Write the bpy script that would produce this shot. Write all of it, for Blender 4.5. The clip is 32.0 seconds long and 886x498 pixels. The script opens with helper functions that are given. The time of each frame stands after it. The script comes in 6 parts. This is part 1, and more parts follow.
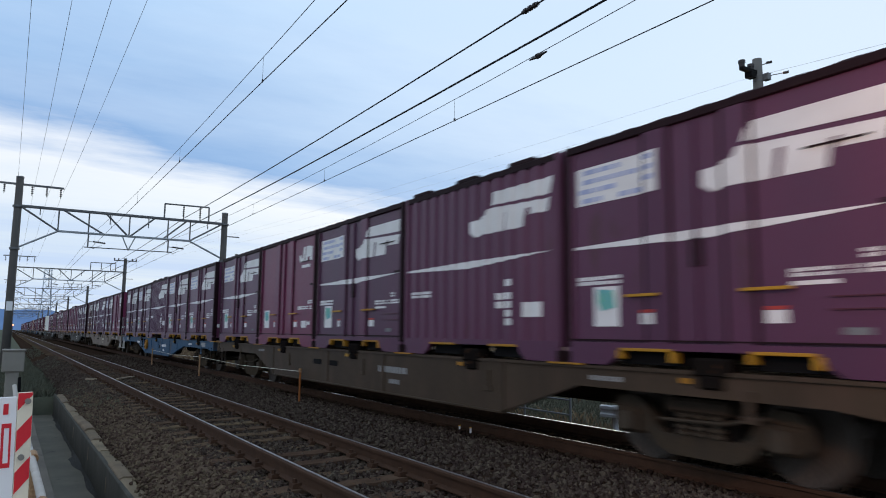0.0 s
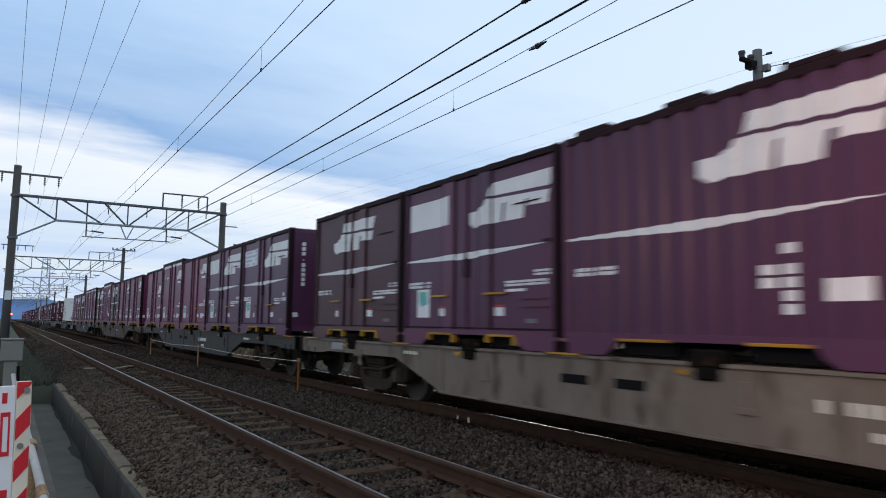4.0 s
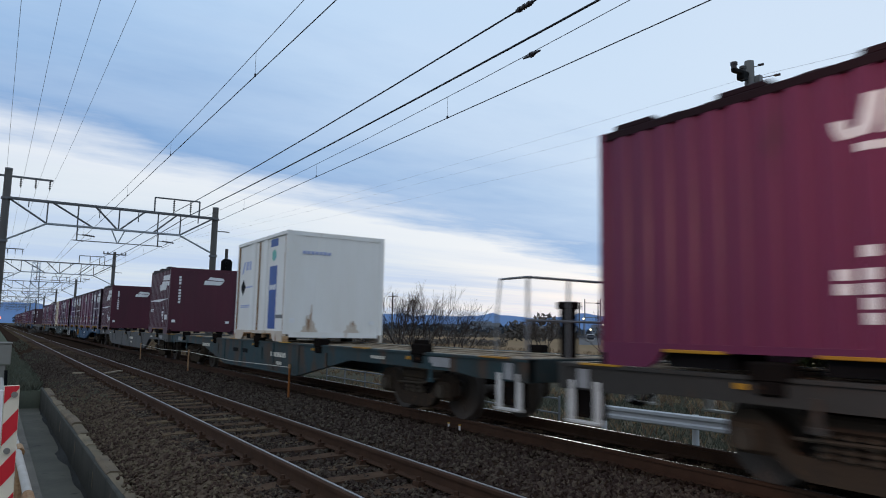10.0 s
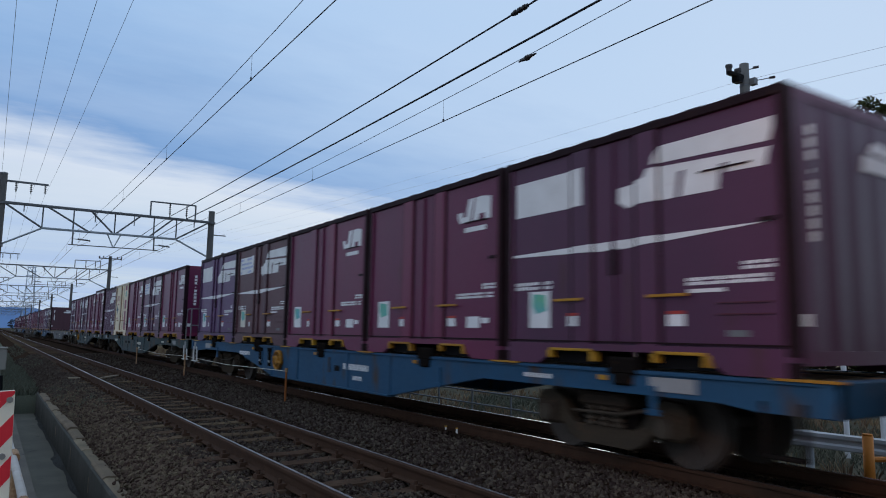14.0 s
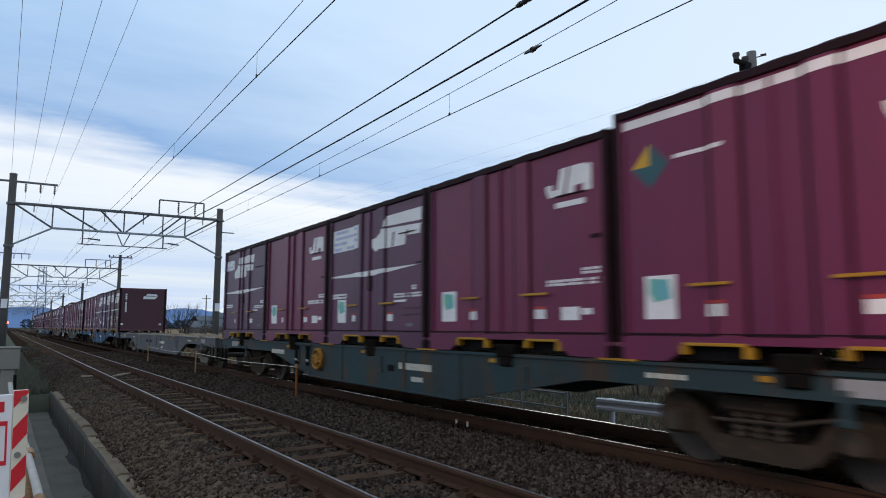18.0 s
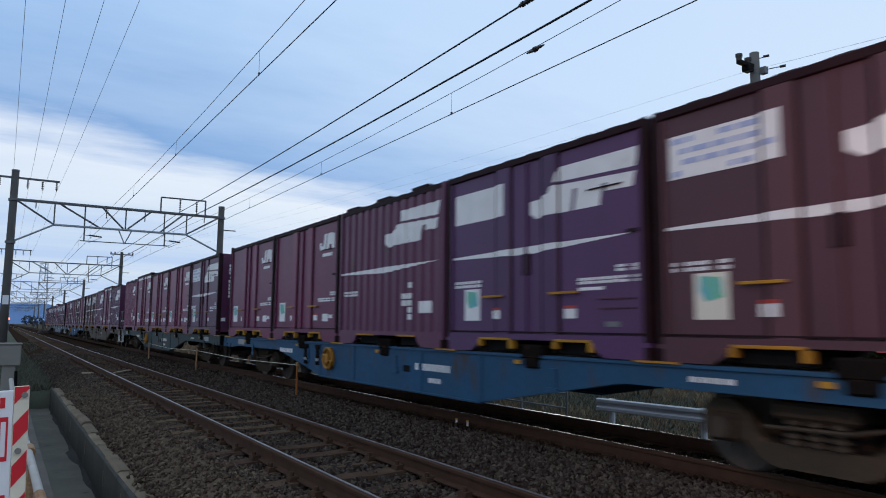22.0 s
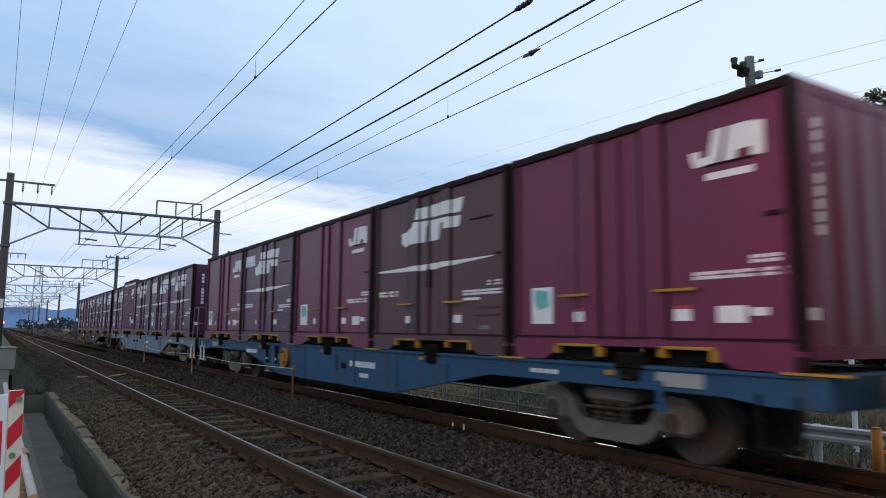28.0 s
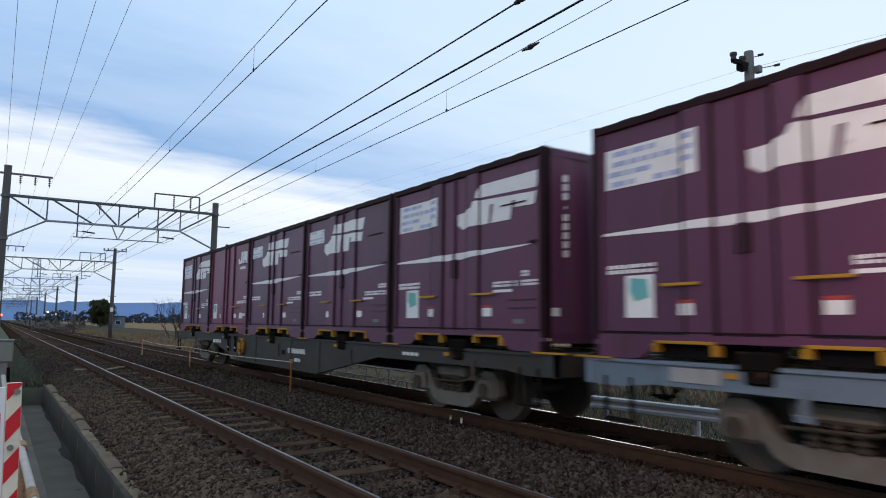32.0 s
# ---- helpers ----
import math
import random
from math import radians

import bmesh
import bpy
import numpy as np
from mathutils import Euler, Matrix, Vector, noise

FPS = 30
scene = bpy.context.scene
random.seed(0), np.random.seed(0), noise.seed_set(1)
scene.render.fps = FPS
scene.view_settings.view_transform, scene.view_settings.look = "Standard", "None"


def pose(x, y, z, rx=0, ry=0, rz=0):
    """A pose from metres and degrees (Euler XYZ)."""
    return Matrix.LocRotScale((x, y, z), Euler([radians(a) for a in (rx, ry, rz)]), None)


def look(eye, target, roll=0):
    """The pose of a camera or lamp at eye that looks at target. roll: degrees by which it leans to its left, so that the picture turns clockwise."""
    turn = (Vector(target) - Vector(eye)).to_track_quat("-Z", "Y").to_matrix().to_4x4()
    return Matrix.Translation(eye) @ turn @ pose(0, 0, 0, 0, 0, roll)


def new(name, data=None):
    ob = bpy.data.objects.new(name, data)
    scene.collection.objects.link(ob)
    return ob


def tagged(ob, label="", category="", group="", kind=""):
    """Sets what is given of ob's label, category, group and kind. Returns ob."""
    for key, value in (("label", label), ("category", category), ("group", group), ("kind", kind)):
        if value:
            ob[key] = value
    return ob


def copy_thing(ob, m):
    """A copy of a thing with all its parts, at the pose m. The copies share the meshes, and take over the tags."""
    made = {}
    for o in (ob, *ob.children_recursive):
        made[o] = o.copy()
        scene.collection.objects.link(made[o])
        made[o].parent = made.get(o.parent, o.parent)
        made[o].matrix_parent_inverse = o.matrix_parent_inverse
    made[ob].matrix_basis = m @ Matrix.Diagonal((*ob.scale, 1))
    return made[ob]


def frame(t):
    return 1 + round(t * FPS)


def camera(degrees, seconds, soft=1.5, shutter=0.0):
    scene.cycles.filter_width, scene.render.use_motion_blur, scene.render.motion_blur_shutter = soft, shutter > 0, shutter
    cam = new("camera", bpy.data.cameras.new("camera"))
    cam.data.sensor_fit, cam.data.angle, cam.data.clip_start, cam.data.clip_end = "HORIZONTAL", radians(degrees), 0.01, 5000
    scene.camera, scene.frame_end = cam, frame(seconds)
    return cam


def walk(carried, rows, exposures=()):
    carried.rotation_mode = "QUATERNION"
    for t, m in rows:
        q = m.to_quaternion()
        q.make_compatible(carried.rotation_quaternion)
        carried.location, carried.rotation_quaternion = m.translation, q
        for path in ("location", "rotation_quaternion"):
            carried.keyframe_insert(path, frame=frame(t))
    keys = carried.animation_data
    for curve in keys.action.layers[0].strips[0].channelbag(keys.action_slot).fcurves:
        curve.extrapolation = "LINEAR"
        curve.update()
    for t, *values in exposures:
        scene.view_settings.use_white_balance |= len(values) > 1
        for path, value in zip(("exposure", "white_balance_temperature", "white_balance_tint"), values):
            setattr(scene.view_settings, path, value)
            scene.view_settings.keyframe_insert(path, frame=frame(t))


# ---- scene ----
# Metres; y runs along the railway away from the camera, x to the right across it, z = 0 on the rail tops.

# ---- camera ----
EYE = Vector((0.0, 0.0, 1.30))
LENS = 65.17


def aim(yaw, pitch, roll):
    """Pose at EYE, looking yaw degrees right of the line and pitch degrees up."""
    a, b = radians(yaw), radians(pitch)
    return look(EYE, EYE + Vector((math.sin(a) * math.cos(b), math.cos(a) * math.cos(b), math.sin(b))), roll)


cam = camera(LENS, 32.0, soft=1.0, shutter=0.34)
walk(cam, [
    (0, aim(31.942, 6.938, 0.579)), (0.5, aim(32.211, 6.858, 0.780)), (1, aim(32.084, 6.757, 0.814)), (1.5, aim(32.173, 6.638, 0.830)),
    (2, aim(32.210, 6.497, 0.805)), (2.5, aim(32.148, 6.422, 0.678)), (3, aim(32.080, 6.274, 0.500)), (3.5, aim(32.099, 6.153, 0.720)),
    (5.5, aim(32.012, 6.157, 0.722)), (6, aim(32.083, 6.220, 0.734)), (6.5, aim(32.136, 6.216, 0.702)), (7, aim(32.271, 6.225, 0.690)),
    (7.5, aim(32.339, 6.287, 0.618)), (8, aim(32.394, 6.353, 0.763)), (8.5, aim(32.383, 6.421, 0.775)), (9, aim(32.421, 6.462, 0.816)),
    (9.5, aim(32.526, 6.586, 1.001)), (10, aim(32.677, 6.740, 1.189)), (10.5, aim(32.724, 6.885, 1.292)), (11, aim(32.692, 6.989, 1.301)),
    (11.5, aim(32.810, 7.000, 1.359)), (12, aim(32.748, 7.006, 1.418)), (12.5, aim(32.704, 6.991, 1.503)), (13, aim(32.809, 6.985, 1.478)),
    (13.5, aim(32.950, 6.987, 1.497)), (14, aim(32.960, 7.001, 0.958)), (14.5, aim(32.871, 6.887, 0.263)), (16.5, aim(32.477, 6.609, 0.292)),
    (17, aim(32.420, 6.573, 0.226)), (17.5, aim(32.429, 6.551, 0.277)), (18, aim(32.301, 6.489, 0.164)), (18.5, aim(32.454, 6.435, 0.300)),
    (19, aim(32.507, 6.446, 0.327)), (19.5, aim(32.351, 6.440, 0.244)), (20, aim(32.119, 6.379, 0.397)), (20.5, aim(32.206, 6.376, 0.646)),
    (21, aim(32.239, 6.367, 0.619)), (21.5, aim(32.118, 6.378, 0.525)), (22, aim(32.198, 6.422, 0.558)), (22.5, aim(32.218, 6.530, 0.644)),
    (23, aim(32.248, 6.563, 0.619)), (23.5, aim(32.152, 6.573, 0.523)), (24, aim(32.041, 6.561, 0.351)), (24.5, aim(32.061, 6.526, 0.487)),
    (25, aim(32.147, 6.558, 0.581)), (25.5, aim(32.190, 6.595, 0.693)), (27.5, aim(32.375, 6.718, 0.674)), (28, aim(32.509, 6.711, 0.525)),
    (28.5, aim(32.507, 6.691, 0.712)), (29, aim(32.541, 6.667, 0.597)), (29.5, aim(32.252, 6.539, 0.704)), (30, aim(32.122, 6.471, 0.813)),
    (30.5, aim(32.017, 6.340, 0.812)), (31, aim(32.178, 6.238, 0.861)), (31.5, aim(32.180, 6.239, 0.666)), (32, aim(32.656, 6.203, 0.687)),
], exposures=[
    (0, 0.0, 6450, 10), (3, 0.0, 6450, 10), (6, 0.03, 6500, 10), (8.5, -0.02, 6500, 10), (9.5, -0.12, 6450, 10), (10.5, -0.24, 6300, 10), (12, -0.44, 5950, 10), (13.2, -0.58, 5820, 10), (14.0, -0.36, 5950, 10),
    (14.5, -0.18, 6100, 10), (17, 0.0, 6500, 10), (19, 0.0, 6500, 10), (19.6, -0.1, 6350, 10), (20.0, -0.2, 6200, 10), (20.5, -0.24, 6050, 10), (21.3, -0.48, 5900, 10), (22.0, -0.18, 6050, 10),
    (22.6, -0.04, 6350, 10), (23.5, 0.0, 6450, 10), (25, 0.02, 6500, 10), (32, 0.06, 6500, 10)])

# ---- sky and light ----
world = bpy.data.worlds.new("evening_sky")
scene.world = world
world.use_nodes = True
wn, wl = world.node_tree.nodes, world.node_tree.links
wn.clear()


def wmath(op, a, b=None, c=None, clamp=False):
    n = wn.new("ShaderNodeMath")
    n.operation, n.use_clamp = op, clamp
    for i, v in enumerate((a, b, c)):
        if v is None:
            continue
        if isinstance(v, (int, float)):
            n.inputs[i].default_value = v
        else:
            wl.new(v, n.inputs[i])
    return n.outputs[0]


def wmix(fac, a, b):
    n = wn.new("ShaderNodeMix")
    n.data_type = "RGBA"
    for s, v in ((n.inputs[0], fac), (n.inputs[6], a), (n.inputs[7], b)):
        if isinstance(v, (int, float, tuple)):
            s.default_value = v if not isinstance(v, tuple) else (*v, 1)
        else:
            wl.new(v, s)
    return n.outputs[2]


coords = wn.new("ShaderNodeTexCoord")
split = wn.new("ShaderNodeSeparateXYZ")
wl.new(coords.outputs["Generated"], split.inputs[0])
DX, DY, DZ = split.outputs
up = wmath("ADD", wmath("MAXIMUM", DZ, 0.0), 0.035)
PX, PY = wmath("DIVIDE", DX, up), wmath("DIVIDE", DY, up)


def wnoise(sx, sy, scale, detail=5.0, rough=0.55, off=0.0):
    comb = wn.new("ShaderNodeCombineXYZ")
    wl.new(wmath("MULTIPLY", PX, sx), comb.inputs[0])
    wl.new(wmath("MULTIPLY", PY, sy), comb.inputs[1])
    comb.inputs[2].default_value = off
    n = wn.new("ShaderNodeTexNoise")
    wl.new(comb.outputs[0], n.inputs["Vector"])
    n.inputs["Scale"].default_value, n.inputs["Detail"].default_value, n.inputs["Roughness"].default_value = scale, detail, rough
    return n.outputs[0]


clear = wn.new("ShaderNodeTexSky")
clear.sky_type, clear.sun_disc = "NISHITA", False
clear.sun_elevation, clear.sun_rotation = radians(9), radians(51)
clear.air_density, clear.dust_density, clear.ozone_density = 1.2, 1.5, 2.0
clear_dim = wmix(0.90, clear.outputs[0], (0.0, 0.0, 0.0))
# a sheet of cloud whose edge lies across the view, bright clear air beyond it
swirl = wmath("MULTIPLY", wmath("SUBTRACT", wnoise(0.55, 1.0, 1.1, 8.0, 0.60), 0.5), 2.5)
edge = wmath("ADD", wmath("SUBTRACT", PY, wmath("MULTIPLY", PX, 0.36)), swirl)
sheet = wmath("MULTIPLY_ADD", edge, -1.35, 5.2, clamp=True)
rim = wmath("MULTIPLY_ADD", edge, 0.55, -0.75, clamp=True)
folds = wmath("MULTIPLY_ADD", wnoise(0.45, 1.0, 1.1, 7.0, 0.55, 3.0), 3.4, -1.25, clamp=True)
broad = wmath("MULTIPLY_ADD", wnoise(0.7, 1.0, 0.35, 4.0, 0.5, 9.0), 3.0, -1.0, clamp=True)
toward_x = wmath("MULTIPLY_ADD", DX, 1.25, -0.12, clamp=True)
pale = wmix(broad, (0.43, 0.64, 0.93), (0.59, 0.78, 0.99))
pale = wmix(wmath("MULTIPLY", toward_x, 0.75), pale, (0.79, 0.89, 1.0))
behind = wmath("MULTIPLY_ADD", DX, -1.6, -0.15, clamp=True)
pale = wmix(wmath("MULTIPLY", behind, 0.6), pale, (1.05, 1.02, 1.02))
grey = wmix(wmath("MULTIPLY", rim, wmath("MULTIPLY_ADD", toward_x, -0.35, 1.0)), pale, (0.265, 0.44, 0.73))
grey = wmix(wmath("MULTIPLY", folds, 0.38), grey, (0.70, 0.82, 0.98))
far_cloud = wmath("MULTIPLY_ADD", wnoise(0.22, 1.0, 0.55, 7.0, 0.6, 5.0), 4.5, -1.75, clamp=True)
beyond = wmix(0.86, clear_dim, (0.77, 0.88, 1.0))
beyond = wmix(wmath("MULTIPLY", far_cloud, 0.75), beyond, (0.52, 0.66, 0.90))
white_rim = wmath("MULTIPLY_ADD", edge, -0.48, 2.7, clamp=True)
beyond = wmix(wmath("MULTIPLY", white_rim, 0.8), beyond, (0.96, 0.98, 1.0))
horizon = wmath("MULTIPLY", wmath("MULTIPLY_ADD", DZ, -8.0, 1.0, clamp=True), toward_x)
beyond = wmix(wmath("MULTIPLY", horizon, 0.45), beyond, (1.0, 0.93, 0.90))
sky = wmix(sheet, beyond, grey)
below = wmath("MULTIPLY_ADD", DZ, -30.0, 0.0, clamp=True)
sky = wmix(below, sky, (0.10, 0.10, 0.11))
background = wn.new("ShaderNodeBackground")
wl.new(sky, background.inputs[0])
background.inputs[1].default_value = 1.05
wout = wn.new("ShaderNodeOutputWorld")
wl.new(background.outputs[0], wout.inputs[0])

sun = new("sun", bpy.data.lights.new("sun", "SUN"))
sun.data.energy, sun.data.angle, sun.data.color = 0.5, radians(25), (1.0, 0.90, 0.80)
sun.matrix_basis = look((30, 24, 6), (0, 0, 0))


# ---- materials ----
def material(name, col, col2=None, rough=0.6, metal=0.0, scale=2.5, grain=45.0, var=0.18, bump=0.15, rust=0.0, rust_col=(0.10, 0.045, 0.02),
             stretch=(1, 1, 1), rand=0.0, emit=0.0, island=False, spec=0.3):
    """A weathered surface: large patches, fine grain, an even bump, rust or dirt in streaks, a little difference from object to object."""
    m = bpy.data.materials.new(name)
    m.use_nodes = True
    n, l = m.node_tree.nodes, m.node_tree.links
    b = n["Principled BSDF"]
    tc, oi = n.new("ShaderNodeTexCoord"), n.new("ShaderNodeObjectInfo")
    mp = n.new("ShaderNodeMapping")
    mp.inputs["Scale"].default_value = stretch
    shift = n.new("ShaderNodeVectorMath")
    shift.operation = "ADD"
    wide = n.new("ShaderNodeMath")
    wide.operation, wide.inputs[1].default_value = "MULTIPLY", 71.0
    l.new(oi.outputs["Random"], wide.inputs[0])
    l.new(tc.outputs["Object"], shift.inputs[0])
    l.new(wide.outputs[0], shift.inputs[1])
    l.new(shift.outputs[0], mp.inputs[0])

    def noise_tex(sc, detail=4.0):
        t = n.new("ShaderNodeTexNoise")
        t.inputs["Scale"].default_value, t.inputs["Detail"].default_value = sc, detail
        l.new(mp.outputs[0], t.inputs["Vector"])
        return t.outputs[0]

    def mix(fac, a, c):
        t = n.new("ShaderNodeMix")
        t.data_type = "RGBA"
        for s, v in ((t.inputs[0], fac), (t.inputs[6], a), (t.inputs[7], c)):
            if isinstance(v, tuple):
                s.default_value = (*v, 1)
            elif isinstance(v, float):
                s.default_value = v
            else:
                l.new(v, s)
        return t.outputs[2]

    def scaled(v, k, add, clamp=True):
        t = n.new("ShaderNodeMath")
        t.operation, t.use_clamp = "MULTIPLY_ADD", clamp
        l.new(v, t.inputs[0])
        t.inputs[1].default_value, t.inputs[2].default_value = k, add
        return t.outputs[0]

    c2 = col2 or tuple(c * (1 - 2 * var) for c in col)
    big, fine = noise_tex(scale), noise_tex(grain, 2.0)
    colour = mix(scaled(big, 2.6, -0.8), col, c2)
    colour = mix(scaled(fine, 1.6, -0.45), colour, tuple(c * (1 - var) for c in col))
    if rand:
        src = oi.outputs["Random"]
        if island:
            src = n.new("ShaderNodeNewGeometry").outputs["Random Per Island"]
        hsv = n.new("ShaderNodeHueSaturation")
        l.new(scaled(src, rand * 0.06, 0.5 - rand * 0.03, False), hsv.inputs["Hue"])
        l.new(scaled(src, rand, 1 - rand * 0.5, False), hsv.inputs["Value"])
        l.new(colour, hsv.inputs["Color"])
        colour = hsv.outputs[0]
    rough_out = scaled(fine, 0.25, rough - 0.12)
    if rust:
        spots = scaled(noise_tex(scale * 2.3, 6.0), 7.0, -7.0 * (0.72 - 0.3 * rust))
        colour = mix(spots, colour, rust_col)
    l.new(colour, b.inputs["Base Color"])
    l.new(rough_out, b.inputs["Roughness"])
    b.inputs["Metallic"].default_value = metal
    b.inputs["Specular IOR Level"].default_value = spec
    if bump:
        bp = n.new("ShaderNodeBump")
        bp.inputs["Strength"].default_value, bp.inputs["Distance"].default_value = bump, 0.02
        l.new(fine, bp.inputs["Height"])
        l.new(bp.outputs[0], b.inputs["Normal"])
    if emit:
        b.inputs["Emission Color"].default_value, b.inputs["Emission Strength"].default_value = (*col, 1), emit
    return m


M = {}
M["plum"] = material("plum_paint", (0.102, 0.029, 0.070), (0.072, 0.028, 0.063), rough=0.38, scale=1.1, grain=60, var=0.17, bump=0.05, rust=0.27, rust_col=(0.06, 0.025, 0.025), stretch=(1, 1, 0.35), rand=0.45, spec=0.28)
M["red_plum"] = material("red_plum_paint", (0.148, 0.018, 0.062), (0.106, 0.019, 0.058), rough=0.38, scale=1.1, grain=60, var=0.17, bump=0.04, rust=0.27, rust_col=(0.07, 0.02, 0.03), stretch=(1, 1, 0.35), rand=0.30, spec=0.28)
M["purple"] = material("purple_paint", (0.090, 0.036, 0.112), (0.070, 0.033, 0.088), rough=0.42, scale=1.1, grain=60, var=0.17, bump=0.05, rust=0.27, rust_col=(0.05, 0.025, 0.04), stretch=(1, 1, 0.35), rand=0.30, spec=0.28)
M["brown_plum"] = material("brown_plum_paint", (0.092, 0.036, 0.048), (0.068, 0.032, 0.040), rough=0.46, scale=1.1, grain=60, var=0.17, bump=0.05, rust=0.27, rust_col=(0.055, 0.028, 0.02), stretch=(1, 1, 0.35), rand=0.35, spec=0.28)
M["dark_plum"] = material("dark_plum_paint", (0.085, 0.021, 0.036), (0.060, 0.021, 0.031), rough=0.40, scale=1.1, grain=60, var=0.14, bump=0.05, rust=0.25, rust_col=(0.05, 0.026, 0.02), stretch=(1, 1, 0.35), spec=0.2)
M["reefer_edge"] = material("rust_streaked_white_paint", (0.62, 0.57, 0.50), (0.46, 0.36, 0.27), rough=0.6, scale=2.5, var=0.12, rust=0.5, rust_col=(0.24, 0.13, 0.07), stretch=(1, 1, 0.3))
M["dark_post"] = material("dark_edge_paint", (0.022, 0.009, 0.012), rough=0.6, var=0.2, rust=0.25, rust_col=(0.035, 0.018, 0.012), rand=0.3, spec=0.10)
M["roof"] = material("dusty_roof_paint", (0.020, 0.013, 0.015), (0.032, 0.026, 0.025), rough=0.75, var=0.2, rust=0.3)
M["verge"] = material("gravelly_verge_soil", (0.105, 0.094, 0.070), (0.060, 0.058, 0.042), rough=0.95, scale=1.3, grain=14, var=0.35, bump=0.8, spec=0.0)
M["scrub"] = material("brown_winter_scrub", (0.130, 0.115, 0.102), (0.095, 0.088, 0.080), rough=1.0, scale=0.2, grain=1.0, var=0.2, bump=0, spec=0.0)
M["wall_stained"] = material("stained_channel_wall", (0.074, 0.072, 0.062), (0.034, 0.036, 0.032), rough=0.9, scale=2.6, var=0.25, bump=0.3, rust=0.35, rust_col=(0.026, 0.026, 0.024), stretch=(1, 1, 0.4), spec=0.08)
M["channel_floor"] = material("silted_channel_floor", (0.158, 0.146, 0.118), (0.098, 0.093, 0.077), rough=0.85, scale=1.8, var=0.22, bump=0.3, rust=0.26, rust_col=(0.05, 0.048, 0.042), spec=0.08)
M["white"] = material("white_marking", (0.74, 0.75, 0.76), (0.60, 0.60, 0.60), rough=0.5, scale=3, var=0.06, bump=0.03, rust=0.10, rust_col=(0.34, 0.27, 0.27))
M["off_white"] = material("yellowed_paper_label", (0.66, 0.64, 0.55), rough=0.7, var=0.08, bump=0.02, rust=0.1, rust_col=(0.4, 0.36, 0.3))
M["panel_blue"] = material("blue_print", (0.38, 0.44, 0.66), rough=0.5, var=0.1, bump=0)
M["eco_green"] = material("green_print", (0.16, 0.46, 0.28), (0.10, 0.34, 0.58), rough=0.5, scale=5, var=0.1, bump=0)
M["wheel_yellow"] = material("worn_orange_yellow_paint", (0.36, 0.165, 0.012), (0.24, 0.105, 0.012), rough=0.6, scale=7, var=0.25, rust=0.3, rust_col=(0.12, 0.05, 0.02))
M["yellow"] = material("yellow_steel", (0.43, 0.215, 0.014), rough=0.55, var=0.18, rust=0.25, rust_col=(0.16, 0.07, 0.02), rand=0.25)
M["post_orange"] = material("faded_orange_paint", (0.26, 0.085, 0.015), rough=0.7, var=0.2, rust=0.3)
M["orange"] = material("orange_paint", (0.55, 0.19, 0.02), rough=0.55, var=0.12, rust=0.15, rust_col=(0.2, 0.08, 0.03))
M["red_tag"] = material("red_print", (0.42, 0.05, 0.04), rough=0.5, var=0.1, bump=0)
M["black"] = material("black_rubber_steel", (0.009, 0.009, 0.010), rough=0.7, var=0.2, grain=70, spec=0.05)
M["teal_sign"] = material("teal_print", (0.03, 0.10, 0.12), rough=0.5, var=0.1, bump=0)
M["amber_sign"] = material("amber_print", (0.55, 0.33, 0.03), rough=0.5, var=0.1, bump=0)
M["reefer"] = material("white_container_paint", (0.74, 0.74, 0.72), (0.66, 0.64, 0.59), rough=0.4, scale=1.2, var=0.06, bump=0.03, rust=0.16, rust_col=(0.42, 0.30, 0.20), stretch=(1, 1, 0.3))
M["cream"] = material("cream_container_paint", (0.74, 0.65, 0.47), (0.66, 0.55, 0.38), rough=0.45, scale=1.3, var=0.06, bump=0.04, rust=0.22, rust_col=(0.34, 0.20, 0.10), stretch=(1, 1, 0.3))
M["rust"] = material("rusted_edge_steel", (0.26, 0.13, 0.055), (0.42, 0.30, 0.18), rough=0.85, scale=4, var=0.25)
M["band_blue"] = material("blue_band_paint", (0.004, 0.062, 0.30), rough=0.4, var=0.1, bump=0.02)
M["band_red"] = material("dark_red_band_paint", (0.27, 0.022, 0.055), rough=0.4, var=0.12, bump=0.02)
WAGON_PAINT = {
    "blue": ((0.024, 0.083, 0.168), (0.027, 0.066, 0.118), 0.26), "teal": ((0.025, 0.056, 0.066), (0.034, 0.041, 0.039), 0.52),
    "slate": ((0.047, 0.048, 0.046), (0.040, 0.036, 0.031), 0.30), "grey": ((0.105, 0.112, 0.122), (0.080, 0.080, 0.080), 0.12), "beige": ((0.20, 0.168, 0.138), (0.125, 0.097, 0.077), 0.4),
    "brown": ((0.066, 0.047, 0.032), (0.038, 0.027, 0.019), 0.50), "pale": ((0.098, 0.102, 0.106), (0.074, 0.069, 0.062), 0.16),
    "bluegrey": ((0.15, 0.205, 0.265), (0.125, 0.155, 0.19), 0.16)}
for key, (c, c2, r) in WAGON_PAINT.items():
    M["wagon_" + key] = material(key + "_wagon_paint", c, c2, rough=0.55, scale=1.3, grain=35, var=0.30, bump=0.08, spec=0.12, rust=r + 0.18, rust_col=(0.062, 0.042, 0.030), stretch=(1, 1, 0.4))
M["bogie"] = material("dusty_bogie_steel", (0.044, 0.037, 0.030), (0.060, 0.046, 0.033), rough=0.75, scale=5, var=0.25, rust=0.35, rust_col=(0.10, 0.06, 0.035), rand=0.3, spec=0.0)
